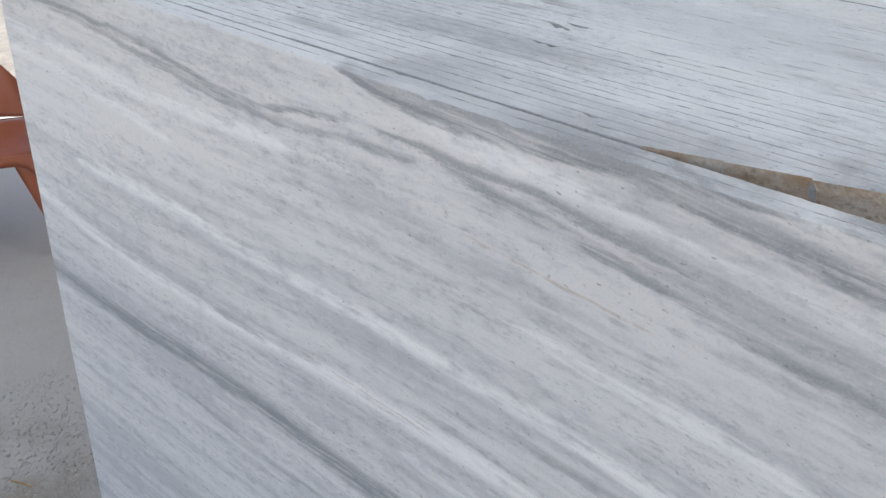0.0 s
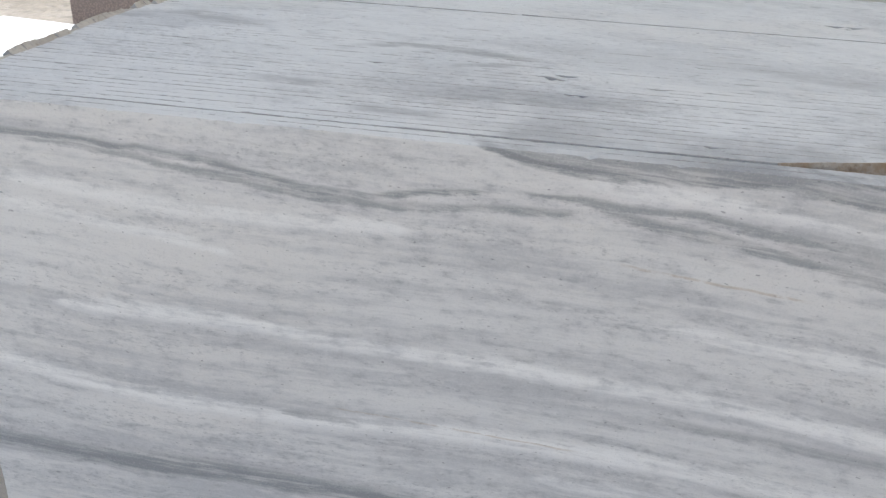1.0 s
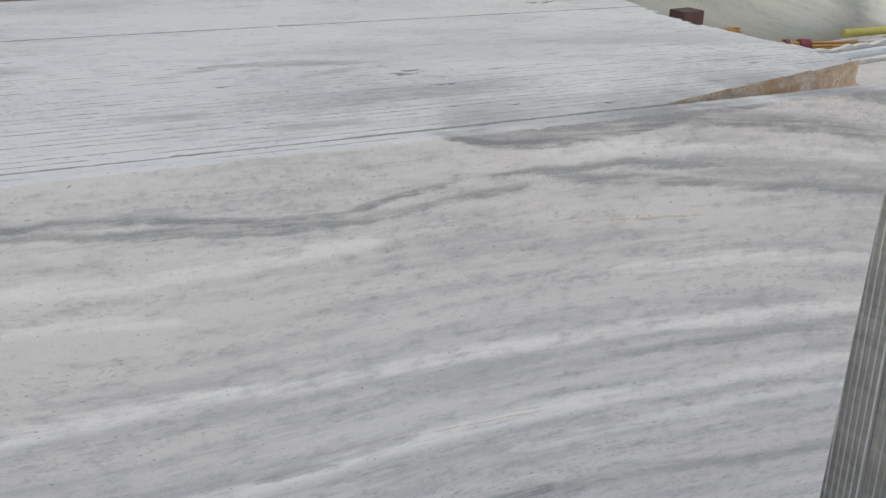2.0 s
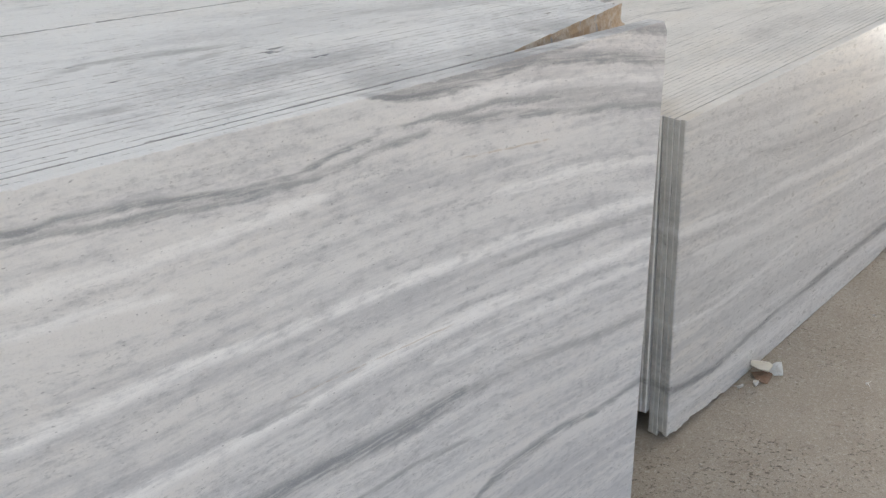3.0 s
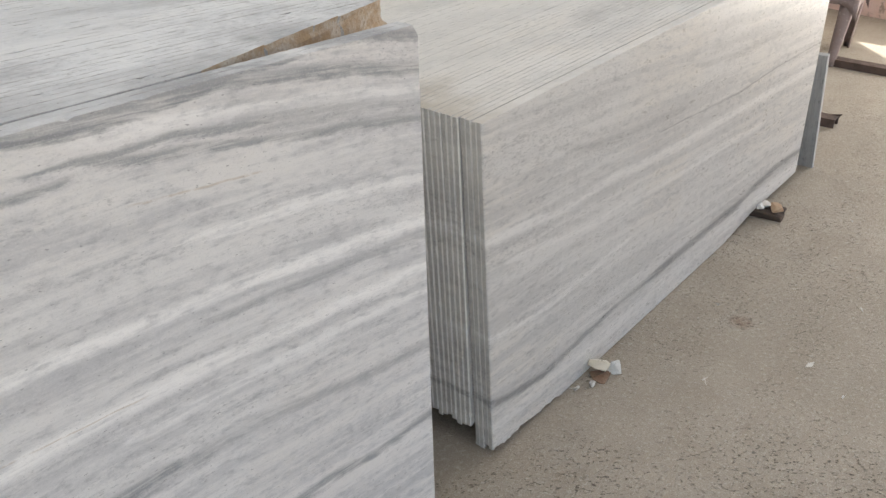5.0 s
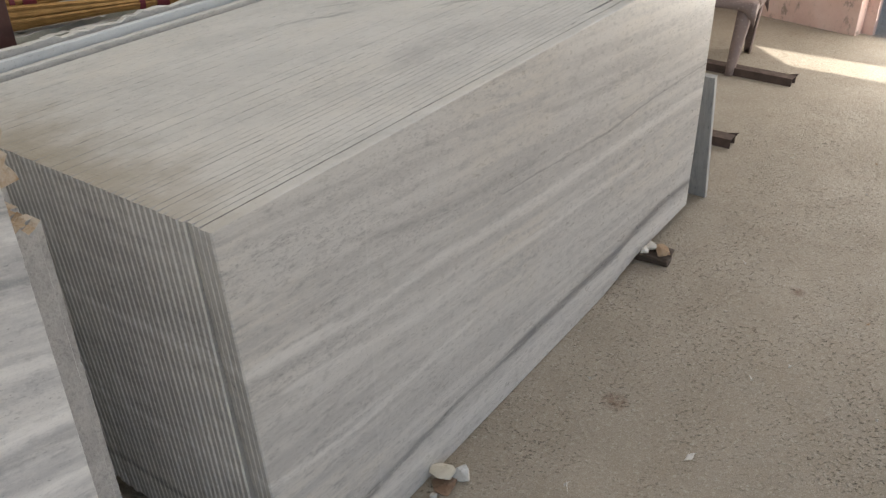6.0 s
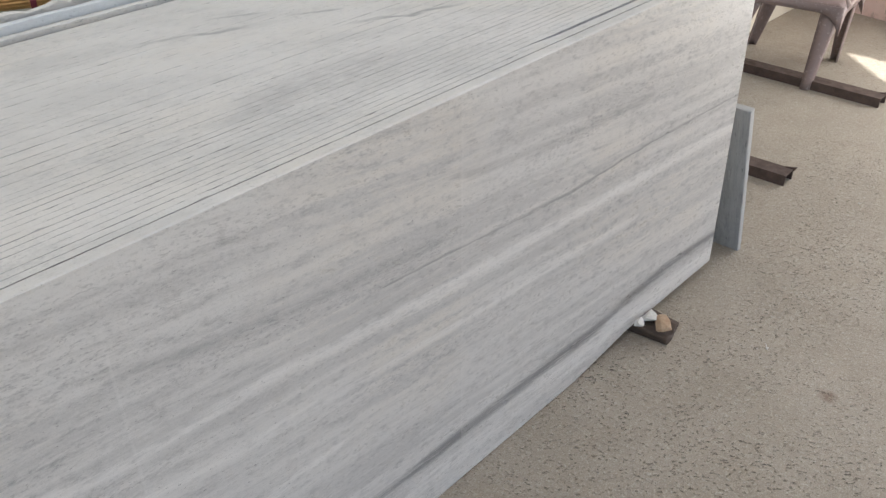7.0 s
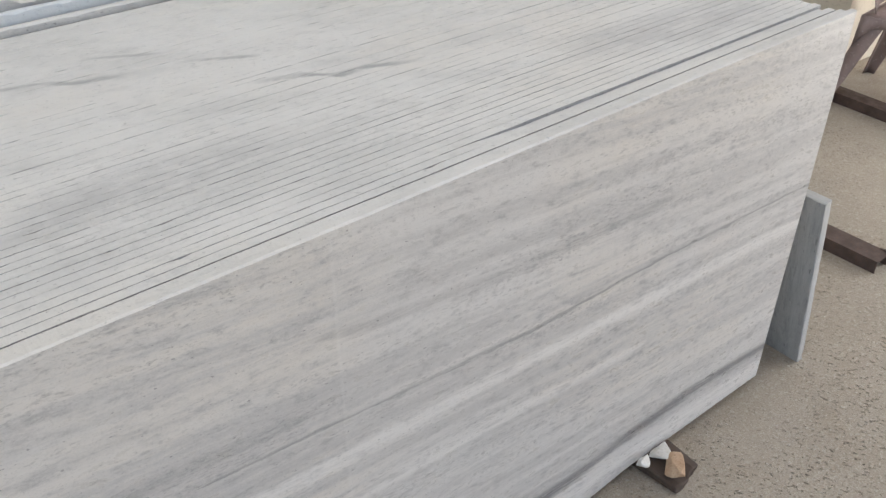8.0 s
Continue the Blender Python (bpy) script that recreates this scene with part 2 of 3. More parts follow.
# strong veins of the second stack
B_DARK = [
    (((0.25, 0.235), (0.51, 0.211), (0.62, 0.180), (0.787, 0.150), (1.04, 0.165), (1.19, 0.173), (1.49, 0.160), (1.75, 0.160)), 0.014, 0.95),
    (((1.40, 0.165), (1.85, 0.160), (2.20, 0.150), (2.40, 0.165), (2.61, 0.174), (3.10, 0.132)), 0.019, 1.0),
    (((1.35, 0.725), (1.72, 0.698), (2.03, 0.677), (2.33, 0.680), (3.10, 0.655)), 0.0045, 0.7),
    (((0.76, 0.875), (1.02, 0.803), (1.28, 0.774), (1.60, 0.750)), 0.014, 0.38),
    (((1.55, 0.89), (1.79, 0.848), (2.08, 0.828), (2.40, 0.82)), 0.013, 0.42),
]
B_PALE = [
    (((0.25, 0.757), (0.51, 0.722), (0.854, 0.673), (1.16, 0.668), (1.54, 0.624), (2.0, 0.604), (3.10, 0.545)), 0.017, -0.8),
    (((0.25, 0.475), (0.51, 0.428), (0.74, 0.387), (0.884, 0.386), (1.30, 0.407)), 0.011, -0.75),
    (((0.55, 0.63), (0.77, 0.603), (0.97, 0.562), (1.23, 0.540), (1.55, 0.514), (2.4, 0.455)), 0.013, -0.6),
    (((0.25, 0.115), (1.5, 0.092), (3.10, 0.075)), 0.030, -0.6),
]
A_MARKS = [
    (((-1.38, 1.08), (-1.185, 1.170), (-1.0, 1.11)), 0.040, 0.6), (((-0.90, 1.00), (-0.78, 1.065), (-0.67, 1.05), (-0.50, 1.00)), 0.022, 0.65),
    (((-0.78, 0.79), (-0.60, 0.805), (-0.34, 0.785)), 0.050, 0.6), (((-0.96, 0.792), (-0.82, 0.784)), 0.022, 0.6),
    (((-0.80, 0.700), (-0.64, 0.688)), 0.022, 0.55), (((-0.70, 0.94), (-0.58, 0.985)), 0.018, 0.6), (((-0.30, 1.10), (0.0, 1.02)), 0.04, 0.35),
]
B_MARKS = [
    (((1.34, 1.48), (1.464, 1.452), (1.519, 1.416), (1.64, 1.385)), 0.013, 0.9), (((1.74, 1.23), (1.851, 1.194), (1.896, 1.156), (1.957, 1.153), (2.07, 1.105)), 0.012, 0.95),
    (((1.70, 1.385), (1.84, 1.320)), 0.009, 0.8), (((1.56, 1.515), (1.71, 1.440)), 0.009, 0.6), (((1.20, 0.98), (1.45, 1.03), (1.80, 1.00)), 0.075, 0.42),
    (((2.20, 0.99), (2.45, 0.93), (2.9, 0.92)), 0.09, 0.42),
]
LIGHT, MID, DARK = (0.69, 0.685, 0.675), (0.475, 0.48, 0.492), (0.245, 0.255, 0.27)
ROUGH_LIGHT = (0.68, 0.69, 0.69)
A_FOLD = (-0.5, 0.11)
marble_a = marble("honed_grey_marble", 0.6, 0.06, 0.10, A_TWIN + A_LENS + A_LOW + A_PALE, LIGHT, MID, DARK, (0.68, 0.66, 0.635), True, 1.0, (), None, 0.05, [(-0.44, 1.236, -0.21, 1.208, 0.0026, 0.42), (-0.80, 0.985, -0.45, 0.955, 0.002, 0.4)], A_FOLD)
marble_a_edge = marble("sawn_grey_marble", 0.6, 0.06, 0.10, A_TWIN + A_LENS, ROUGH_LIGHT, (0.51, 0.52, 0.53), (0.26, 0.265, 0.275), (0.64, 0.63, 0.61), False, 0.9, (), None, 0.06, (), A_FOLD, A_MARKS)
marble_b = marble("honed_cream_grey_marble", 0.745, 0.075, 0.02, B_DARK + B_PALE, (0.62, 0.61, 0.59), (0.475, 0.47, 0.46), (0.20, 0.20, 0.205), (0.645, 0.605, 0.54), True, 1.0, [(1.622, 0.17, 1.04, 0.10), (0.856, 0.10, 0.90, 0.14), (1.15, 0.1, 0.6, 0.06)], None, 0.025, (), None, (), 1.08, 0.5)
marble_b_edge = marble("sawn_cream_grey_marble", 0.745, 0.075, 0.16, [], (0.67, 0.66, 0.635), (0.56, 0.555, 0.535), (0.33, 0.33, 0.33), (0.65, 0.62, 0.565), False, 0.6, (), 0.50, 0.06, (), None, B_MARKS)
# slab ends: grime and the first stack's shade, both put into darker tones
marble_b_end = marble("dull_shaded_sawn_end", 0.745, 0.075, 0.02, B_DARK + B_PALE, (0.53, 0.52, 0.495), (0.39, 0.385, 0.37), (0.20, 0.196, 0.19), (0.48, 0.46, 0.42), False, 0.9, (), None, 0.025)
marble_b_arris = marble("pale_chipped_arris", 0.745, 0.075, 0.02, B_DARK + B_PALE, (0.74, 0.735, 0.71), (0.62, 0.615, 0.60), (0.36, 0.355, 0.34), (0.70, 0.68, 0.62), False, 0.8, (), None, 0.025)


def raw_stone(name, a, b, c):
    n = Nodes(name)
    p = n.pos()
    k, f = n.noise(p, 22, 5, 0.65), n.noise(p, 150, 4, 0.6)
    col = n.mix(n.step(k, 0.35, 0.65), a, b)
    col = n.mix(n.step(f, 0.5, 0.75, 0, 0.7), col, c)
    n.bump(n.math("MULTIPLY_ADD", f, 0.4, k), 0.8, 0.006)
    return n.done(col, 0.85)


raw_brown = raw_stone("raw_rusty_break", (0.40, 0.28, 0.17), (0.56, 0.51, 0.44), (0.24, 0.17, 0.11))
raw_grey = raw_stone("raw_block_skin", (0.42, 0.385, 0.34), (0.52, 0.49, 0.44), (0.25, 0.22, 0.185))


def concrete():
    n = Nodes("dusty_concrete")
    p = n.pos()
    big, midn, fine = n.noise(p, 0.9, 4), n.noise(p, 6, 5, 0.6), n.noise(p, 60, 5, 0.68)
    c = n.mix(n.step(big, 0.3, 0.7), (0.395, 0.348, 0.283), (0.315, 0.274, 0.22))
    c = n.mix(n.step(midn, 0.42, 0.68, 0, 0.5), c, (0.325, 0.28, 0.22))
    c = n.mix(n.step(fine, 0.50, 0.68, 0, 0.45), c, (0.53, 0.49, 0.43))
    worn = n.noise(p, 1.6, 5, 0.65)
    rough = n.step(worn, 0.40, 0.60, 0.12, 1.0)
    grain = n.noise(p, 230, 3, 0.6)
    c = n.mix(n.step(grain, 0.54, 0.68, 0, 0.42), c, (0.22, 0.185, 0.14))
    c = n.mix(n.step(grain, 0.46, 0.34, 0, 0.40), c, (0.58, 0.54, 0.47))
    # pits where sand has broken out, in three sizes, and the grains left standing
    warp = n.math("SUBTRACT", n.noise(p, 85, 4, 0.65), 0.5)
    px, py, pz = n.split(p)[:]
    q = n.join(n.math("MULTIPLY_ADD", warp, 0.022, px), n.math("MULTIPLY_ADD", warp, -0.030, py), pz)
    holes = None
    for scale, size, few in ((60, 0.30, 0.48), (100, 0.36, 0.45), (31, 0.17, 0.57)):
        h = n.math("MULTIPLY", n.step(n.cells(q, scale), size, size * 0.45), n.step(n.noise(p, scale * 0.45, 2), few, few + 0.08))
        holes = h if holes is None else n.math("MAXIMUM", holes, h)
    holes = n.math("MULTIPLY", holes, rough)
    c = n.mix(n.math("MULTIPLY", holes, 0.80), c, (0.14, 0.115, 0.085))
    stones = n.math("MULTIPLY", n.step(n.cells(q, 48), 0.30, 0.16), n.step(n.noise(p, 21, 2), 0.56, 0.66))
    c = n.mix(n.math("MULTIPLY", stones, 0.5), c, (0.56, 0.52, 0.46))
    scuff = n.noise(n.scaled(p, (2.0, 6.0, 2.0)), 1.0, 5, 0.7)
    c = n.mix(n.step(scuff, 0.60, 0.72, 0, 0.4), c, (0.27, 0.225, 0.17))
    rust = n.noise(p, 5.0, 5, 0.7)
    c = n.mix(n.step(rust, 0.68, 0.76, 0, 0.45), c, (0.30, 0.18, 0.11))
    # paler towards the open end of the shed: its stronger daylight mixed into the colour
    c = n.mix(n.step(n.math("MULTIPLY_ADD", n.math("SUBTRACT", midn, 0.5), 1.2, px), -1.55, -2.1, 0, 0.6), c, (0.60, 0.56, 0.50))
    # two old drops of rust
    for sx, sy, size in ((2.558, 0.177, 0.034), (1.63, 0.467, 0.05)):
        far = n.math("ADD", n.math("POWER", n.math("SUBTRACT", px, sx), 2.0), n.math("POWER", n.math("SUBTRACT", py, sy), 2.0))
        c = n.mix(n.math("MULTIPLY", n.step(n.math("MULTIPLY_ADD", warp, 0.9 * size * size, far), size * size, 0.1 * size * size, 0, 0.7), n.step(fine, 0.35, 0.6)), c, (0.17, 0.10, 0.06))
    relief = n.math("MULTIPLY_ADD", stones, 0.5, n.math("MULTIPLY_ADD", grain, 0.35, n.math("MULTIPLY_ADD", midn, 0.3, fine)))
    n.bump(n.math("SUBTRACT", relief, n.math("MULTIPLY", holes, 1.5)), 0.85, 0.006)
    return n.done(c, n.step(midn, 0.3, 0.7, 0.62, 0.85))


def sandy():
    n = Nodes("stony_sand")
    p = n.pos()
    a, b = n.noise(p, 1.2, 5, 0.6), n.noise(p, 9, 5, 0.65)
    st = n.cells(p, 7)
    c = n.mix(n.step(a, 0.35, 0.65), (0.27, 0.235, 0.19), (0.21, 0.18, 0.14))
    c = n.mix(n.step(b, 0.5, 0.7, 0, 0.6), c, (0.13, 0.115, 0.09))
    c = n.mix(n.step(st, 0.28, 0.16, 0, 0.5), c, (0.33, 0.30, 0.26))
    n.bump(n.math("SUBTRACT", b, st), 0.7, 0.03)
    return n.done(c, 0.9)


def pink_paint():
    n = Nodes("stained_pink_limewash")
    p = n.pos()
    a, b = n.noise(p, 2.2, 5, 0.65), n.noise(n.scaled(p, (13, 13, 9)), 1.0, 7, 0.74)
    f = n.noise(p, 60, 4, 0.65)
    c = n.mix(n.step(a, 0.35, 0.65), (0.70, 0.505, 0.455), (0.62, 0.43, 0.38))
    c = n.mix(n.step(n.noise(p, 5, 4, 0.6), 0.45, 0.65, 0, 0.4), c, (0.74, 0.60, 0.55))
    mould = n.math("MULTIPLY", n.step(b, 0.52, 0.64, 0, 0.85), n.step(a, 0.42, 0.58))
    c = n.mix(mould, c, (0.24, 0.185, 0.15))
    c = n.mix(n.step(f, 0.60, 0.70, 0, 0.35), c, (0.42, 0.29, 0.25))
    n.bump(n.math("MULTIPLY_ADD", f, 0.3, b), 0.4, 0.006)
    return n.done(c, 0.85)


def granite():
    n = Nodes("red_granite")
    p = n.pos()
    a, b, g = n.noise(p, 3, 4), n.cells(p, 95), n.noise(p, 140, 3)
    c = n.mix(n.step(a, 0.3, 0.7), (0.285, 0.22, 0.19), (0.33, 0.26, 0.225))
    c = n.mix(n.step(b, 0.30, 0.55), c, (0.21, 0.16, 0.14))
    c = n.mix(n.step(g, 0.58, 0.68, 0, 0.8), c, (0.13, 0.105, 0.095))
    c = n.mix(n.step(g, 0.40, 0.32, 0, 0.7), c, (0.32, 0.275, 0.245))
    n.bump(g, 0.3, 0.002)
    return n.done(c, 0.6)


slurry = raw_stone("dried_grey_saw_slurry", (0.36, 0.355, 0.35), (0.45, 0.445, 0.435), (0.24, 0.235, 0.23))
concrete_m, sandy_m, pink_m, granite_m = concrete(), sandy(), pink_paint(), granite()
green_marble = marble("veined_green_grey_marble", 2.5, 0.35, 0.0, [], (0.52, 0.52, 0.46), (0.40, 0.41, 0.36), (0.20, 0.21, 0.20), (0.50, 0.46, 0.36), True)
blue_marble = marble("blue_grey_marble", 0.7, 5.0, 0.0, [], (0.46, 0.462, 0.46), (0.32, 0.326, 0.33), (0.17, 0.176, 0.18), (0.44, 0.44, 0.43), True, 1.0)
pale_blue = marble("pale_blue_white_marble", 1.8, 0.1, 0.0, [], (0.66, 0.69, 0.71), (0.58, 0.61, 0.63), (0.42, 0.45, 0.48), (0.64, 0.66, 0.67), False)
worn_blue = marble("worn_blue_grey_edge", 0.7, 5.0, 0.0, [], (0.50, 0.505, 0.50), (0.38, 0.386, 0.385), (0.22, 0.224, 0.226), (0.48, 0.475, 0.45), False)
white_marble = marble("clean_white_marble", 3.0, 0.1, 0.0, [], (0.82, 0.82, 0.82), (0.76, 0.77, 0.78), (0.60, 0.62, 0.64), (0.80, 0.79, 0.76), True)
cream_marble = marble("cream_marble", 0.5, 0.3, 0.0, [], (0.66, 0.62, 0.52), (0.60, 0.56, 0.47), (0.42, 0.38, 0.30), (0.64, 0.57, 0.44), True)
chip_white = raw_stone("broken_white_marble", (0.70, 0.69, 0.66), (0.62, 0.60, 0.56), (0.45, 0.42, 0.37))
chip_tan = raw_stone("broken_tan_stone", (0.46, 0.31, 0.20), (0.52, 0.38, 0.26), (0.30, 0.19, 0.11))
chip_brown = raw_stone("broken_brown_stone", (0.22, 0.13, 0.08), (0.28, 0.19, 0.13), (0.12, 0.07, 0.045))
old_wood = plain("dark_weathered_timber", (0.085, 0.06, 0.046), 0.85, 0.6, 10, 0.5)
steel = plain("rusted_steel_channel", (0.105, 0.075, 0.065), 0.65, 0.5, 20, 0.3, 0.3, (0.20, 0.10, 0.05), 0.4)
post_paint = plain("dark_maroon_painted_steel", (0.085, 0.035, 0.03), 0.5, 0.4, 14, 0.1)
plastic_mauve = plain("faded_mauve_plastic", (0.27, 0.205, 0.195), 0.38, 0.35, 7, 0.05, 0.0, (0.50, 0.45, 0.42), 0.5)
plastic_terra = plain("terracotta_plastic", (0.36, 0.105, 0.045), 0.4, 0.15, 5, 0.04, 0.0, (0.25, 0.09, 0.05), 0.15)
cream_paint = plain("cream_painted_board", (0.72, 0.66, 0.55), 0.6, 0.15, 5, 0.1)
roof_sheet = plain("weathered_metal_sheet", (0.55, 0.56, 0.57), 0.5, 0.3, 3, 0.1)
wall_plain = plain("dusty_plaster", (0.62, 0.58, 0.52), 0.85, 0.25, 1.5, 0.3)
sheet_white = plain("opaque_cover_sheet", (0.75, 0.77, 0.78), 0.5, 0.1, 4, 0.05)
straw = plain("dry_broom_grass", (0.52, 0.30, 0.10), 0.7, 0.6, 30, 0.2, 0.0, (0.25, 0.12, 0.04), 0.5)
band_cloth = plain("maroon_binding_tape", (0.17, 0.02, 0.035), 0.55, 0.2, 20, 0.1)
yellow_pvc = plain("dull_yellow_tube", (0.50, 0.45, 0.10), 0.5, 0.25, 10, 0.05)
sticker = plain("aged_white_paper", (0.72, 0.70, 0.62), 0.8, 0.1, 10, 0.02)
ink = plain("grey_ink", (0.32, 0.31, 0.28), 0.8, 0.1, 10, 0.02)


# ---- builders ----
def mesh_of(bm, name, mats, smooth=False):
    bmesh.ops.recalc_face_normals(bm, faces=bm.faces)
    me = bpy.data.meshes.new(name)
    bm.to_mesh(me)
    bm.free()
    for m in mats if isinstance(mats, (list, tuple)) else [mats]:
        me.materials.append(m)
    if smooth:
        for f in me.polygons:
            f.use_smooth = True
    return me


def part(name, bm, material, parent, label="", smooth=False):
    ob = new(name, mesh_of(bm, name, material, smooth))
    ob.parent = parent
    return tagged(ob, label) if label else ob


def thing(name, bm, material, label, category, group="", kind="", smooth=False):
    return tagged(new(name, mesh_of(bm, name, material, smooth)), label, category, group, kind or "thing")


def box(bm, lo, hi, bevel=0.0, m=None):
    made = bmesh.ops.create_cube(bm, size=1.0)["verts"]
    lo, hi = Vector(lo), Vector(hi)
    for v in made:
        v.co = Vector((lo[i] + (v.co[i] + 0.5) * (hi[i] - lo[i]) for i in range(3)))
    if bevel:
        edges = list({e for v in made for e in v.link_edges})
        out = bmesh.ops.bevel(bm, geom=edges, offset=bevel, segments=2, affect="EDGES", profile=0.6)
        made = list({v for f in out["faces"] for v in f.verts} | {v for v in made if v.is_valid})
    if m is not None:
        for v in made:
            v.co = m @ v.co
    return made


def rod(bm, a, b, r0, r1=None, sides=8):
    a, b = Vector(a), Vector(b)
    d = b - a
    m = Matrix.Translation((a + b) / 2) @ d.to_track_quat("Z", "Y").to_matrix().to_4x4()
    bmesh.ops.create_cone(bm, cap_ends=True, segments=sides, radius1=r0, radius2=r0 if r1 is None else r1, depth=d.length, matrix=m)


def lump(bm, rng, size, at, n=16):
    vs = [bm.verts.new(Vector(at) + Vector((rng.uniform(-1, 1) * size[0], rng.uniform(-1, 1) * size[1], rng.uniform(-1, 1) * size[2]))) for _ in range(n)]
    out = bmesh.ops.convex_hull(bm, input=vs)
    bmesh.ops.delete(bm, geom=[g for g in out["geom_interior"] if isinstance(g, bmesh.types.BMVert)], context="VERTS")


def run(a, b, n):
    return [Vector(a).lerp(Vector(b), i / n) for i in range(n)]


def slab_bm(corners, y, thick, rng, step=0.03, wear=0.0012, rough_sides=(), rough=0.006, chips=0.05, oblique=None, pits=(), even=False, grime=None, end=None):
    """One sawn slab standing on edge. corners: its outline in (x, z), going round; sides listed in
    rough_sides are broken. Materials: 0 the faces, 1 sawn edges, 2 broken edges, 3 the side end, 4 its arrises."""
    bm = bmesh.new()
    pts, side, lean = [], [], []
    for i, a in enumerate(corners):
        b = corners[(i + 1) % len(corners)]
        n = max(2, int((Vector(b) - Vector(a)).length / step))
        nrm = Vector((b[1] - a[1], a[0] - b[0])).normalized()
        for k, q in enumerate(run(a, b, n)):
            j = rng.gauss(0, 0.00015)
            if i in rough_sides and k:
                j = rng.uniform(-rough, rough)
            q = Vector(q)
            for px, wide, deep in pits:
                if q.y > 0.9 and abs(q.x - px) < wide:
                    j -= 0.45 * deep * (1 - (abs(q.x - px) / wide) ** 2) * rng.uniform(0.0, 1.6)
            pts.append(q + nrm * j)
            side.append(i)
            lean.append(oblique[1] if oblique and (i == oblique[0] or (i == oblique[0] + 1 and k == 0)) else 0.0)
    mid = sum(pts, Vector((0, 0))) / len(pts)
    front, outer0, outer1, back = [], [], [], []
    for q, dx, at in zip(pts, lean, side):
        pull = (mid - q).normalized()
        c0 = abs(rng.gauss(wear, wear * 0.35)) + 0.0002 + (rng.uniform(0.001, 0.0032) if rng.random() < chips else 0)
        c1 = abs(rng.gauss(wear, wear * 0.35)) + 0.0002 + (rng.uniform(0.001, 0.0032) if rng.random() < chips else 0)
        if end is not None and at == end:
            c0, c1 = c0 + 0.0024, c1 + 0.0024
        if even:
            c0 = c1 = wear
        f, g = q + pull * c0, q + pull * c1
        front.append(bm.verts.new((f.x, y, f.y)))
        outer0.append(bm.verts.new((q.x, y + min(c0, thick * 0.35), q.y)))
        outer1.append(bm.verts.new((q.x + dx, y + thick - min(c1, thick * 0.35), q.y)))
        back.append(bm.verts.new((g.x + dx, y + thick, g.y)))
    bm.faces.new(front).material_index = 0
    bm.faces.new(back[::-1]).material_index = 0
    k = len(pts)
    for i in range(k):
        j = (i + 1) % k
        idx = 2 if side[i] in rough_sides else 1
        for a, b in ((front, outer0), (outer0, outer1), (outer1, back)):
            flat = a is outer0
            dirty = grime is not None and not flat and idx == 1 and side[i] != end and noise.noise((pts[i].x * 11, y * 70, pts[i].y * 11)) > grime
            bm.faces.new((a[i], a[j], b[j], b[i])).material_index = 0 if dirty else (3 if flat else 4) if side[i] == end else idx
    return bm


# ---- the setting ----
def wall(name, lo, hi, material, m=None):
    bm = bmesh.new()
    box(bm, lo, hi, 0.0, m)
    return thing(name, bm, material, "", "", kind="structure")


g = bmesh.new()
bmesh.ops.create_grid(g, x_segments=2, y_segments=2, size=400, matrix=pose(0, 0, -0.04))
thing("ground", g, sandy_m, "pale stony sand outside the shed", "ground", kind="structure")
g = bmesh.new()
box(g, (-4.7, -5.0, -0.3), (7.6, 6.0, 0.0))
thing("floor", g, concrete_m, "dusty pitted grey-beige concrete floor", "floor", kind="structure")

# pink wall with its doorway: the jamb stands at JAMB and the wall runs off at a slight skew
JAMB, SKEW = Vector((6.07, 0.74, 0)), -14.5
wm = Matrix.Translation(JAMB) @ pose(0, 0, 0, 0, 0, SKEW)
wall("wall_east", (0.0, 0.0, 0.0), (0.10, 6.5, 3.6), pink_m, wm)
wall("door_1", (0.106, -0.075, 0.0), (0.15, 0.03, 2.1), pink_m, wm)
# two unseen walls, added to bound the daylight that enters
wall("wall_east_unseen", (0.0, -6.0, 0.0), (0.12, -2.6, 3.6), pink_m, wm)
wall("wall_north_unseen", (-2.8, 5.6, 0.0), (7.8, 5.8, 3.9), wall_plain)


def roof():
    bm = bmesh.new()
    zz = 3.9
    slot = to_sun * (zz / to_sun.z)
    sx, sy = slot.x, slot.y
    # a made-up slot in the unseen roof puts one strip of sun onto the floor
    ax, bx, ay, by = 5.15 + sx, 5.47 + sx, -0.2 + sy, 1.26 + sy
    x0, x1, y0, y1 = -3.6, 6.5, -4.4, 6.0
    lx0, lx1, ly0, ly1 = FILL_BOUNDS
    # unseen roof pieces, placed to shade stacks and granite but leave the trestle sunlit
    cuts = [((x0, y0), (ax, ly0)), ((bx, y0), (x1, ly0)), ((ax, y0), (bx, ay)), ((ax, by), (bx, ly0)),
            ((x0, 1.0), (lx0, ly1)), ((-6.5, 1.8), (x0, y1)), ((lx1, ly0), (x1, ly1)), ((x0, ly1), (x1, y1)), ((-5.8, -3.5), (x0, -0.6))]
    for lo, hi in cuts:
        box(bm, (*lo, zz), (*hi, zz + 0.05))
    # triangle added over the slot to slant the end of the sun strip
    tri = [(5.12, 0.88), (5.12, 1.32), (5.57, 1.32)]
    low = [bm.verts.new((x + sx, y + sy, zz + 0.01)) for x, y in tri]
    top = [bm.verts.new((x + sx, y + sy, zz + 0.02)) for x, y in tri]
    bm.faces.new(low)
    bm.faces.new(top[::-1])
    for k in range(3):
        bm.faces.new((low[k], low[(k + 1) % 3], top[(k + 1) % 3], top[k]))
    return thing("ceiling_unseen", bm, roof_sheet, "unseen metal sheet roof, added to block and shape the sun", "roof", kind="structure")


roof()
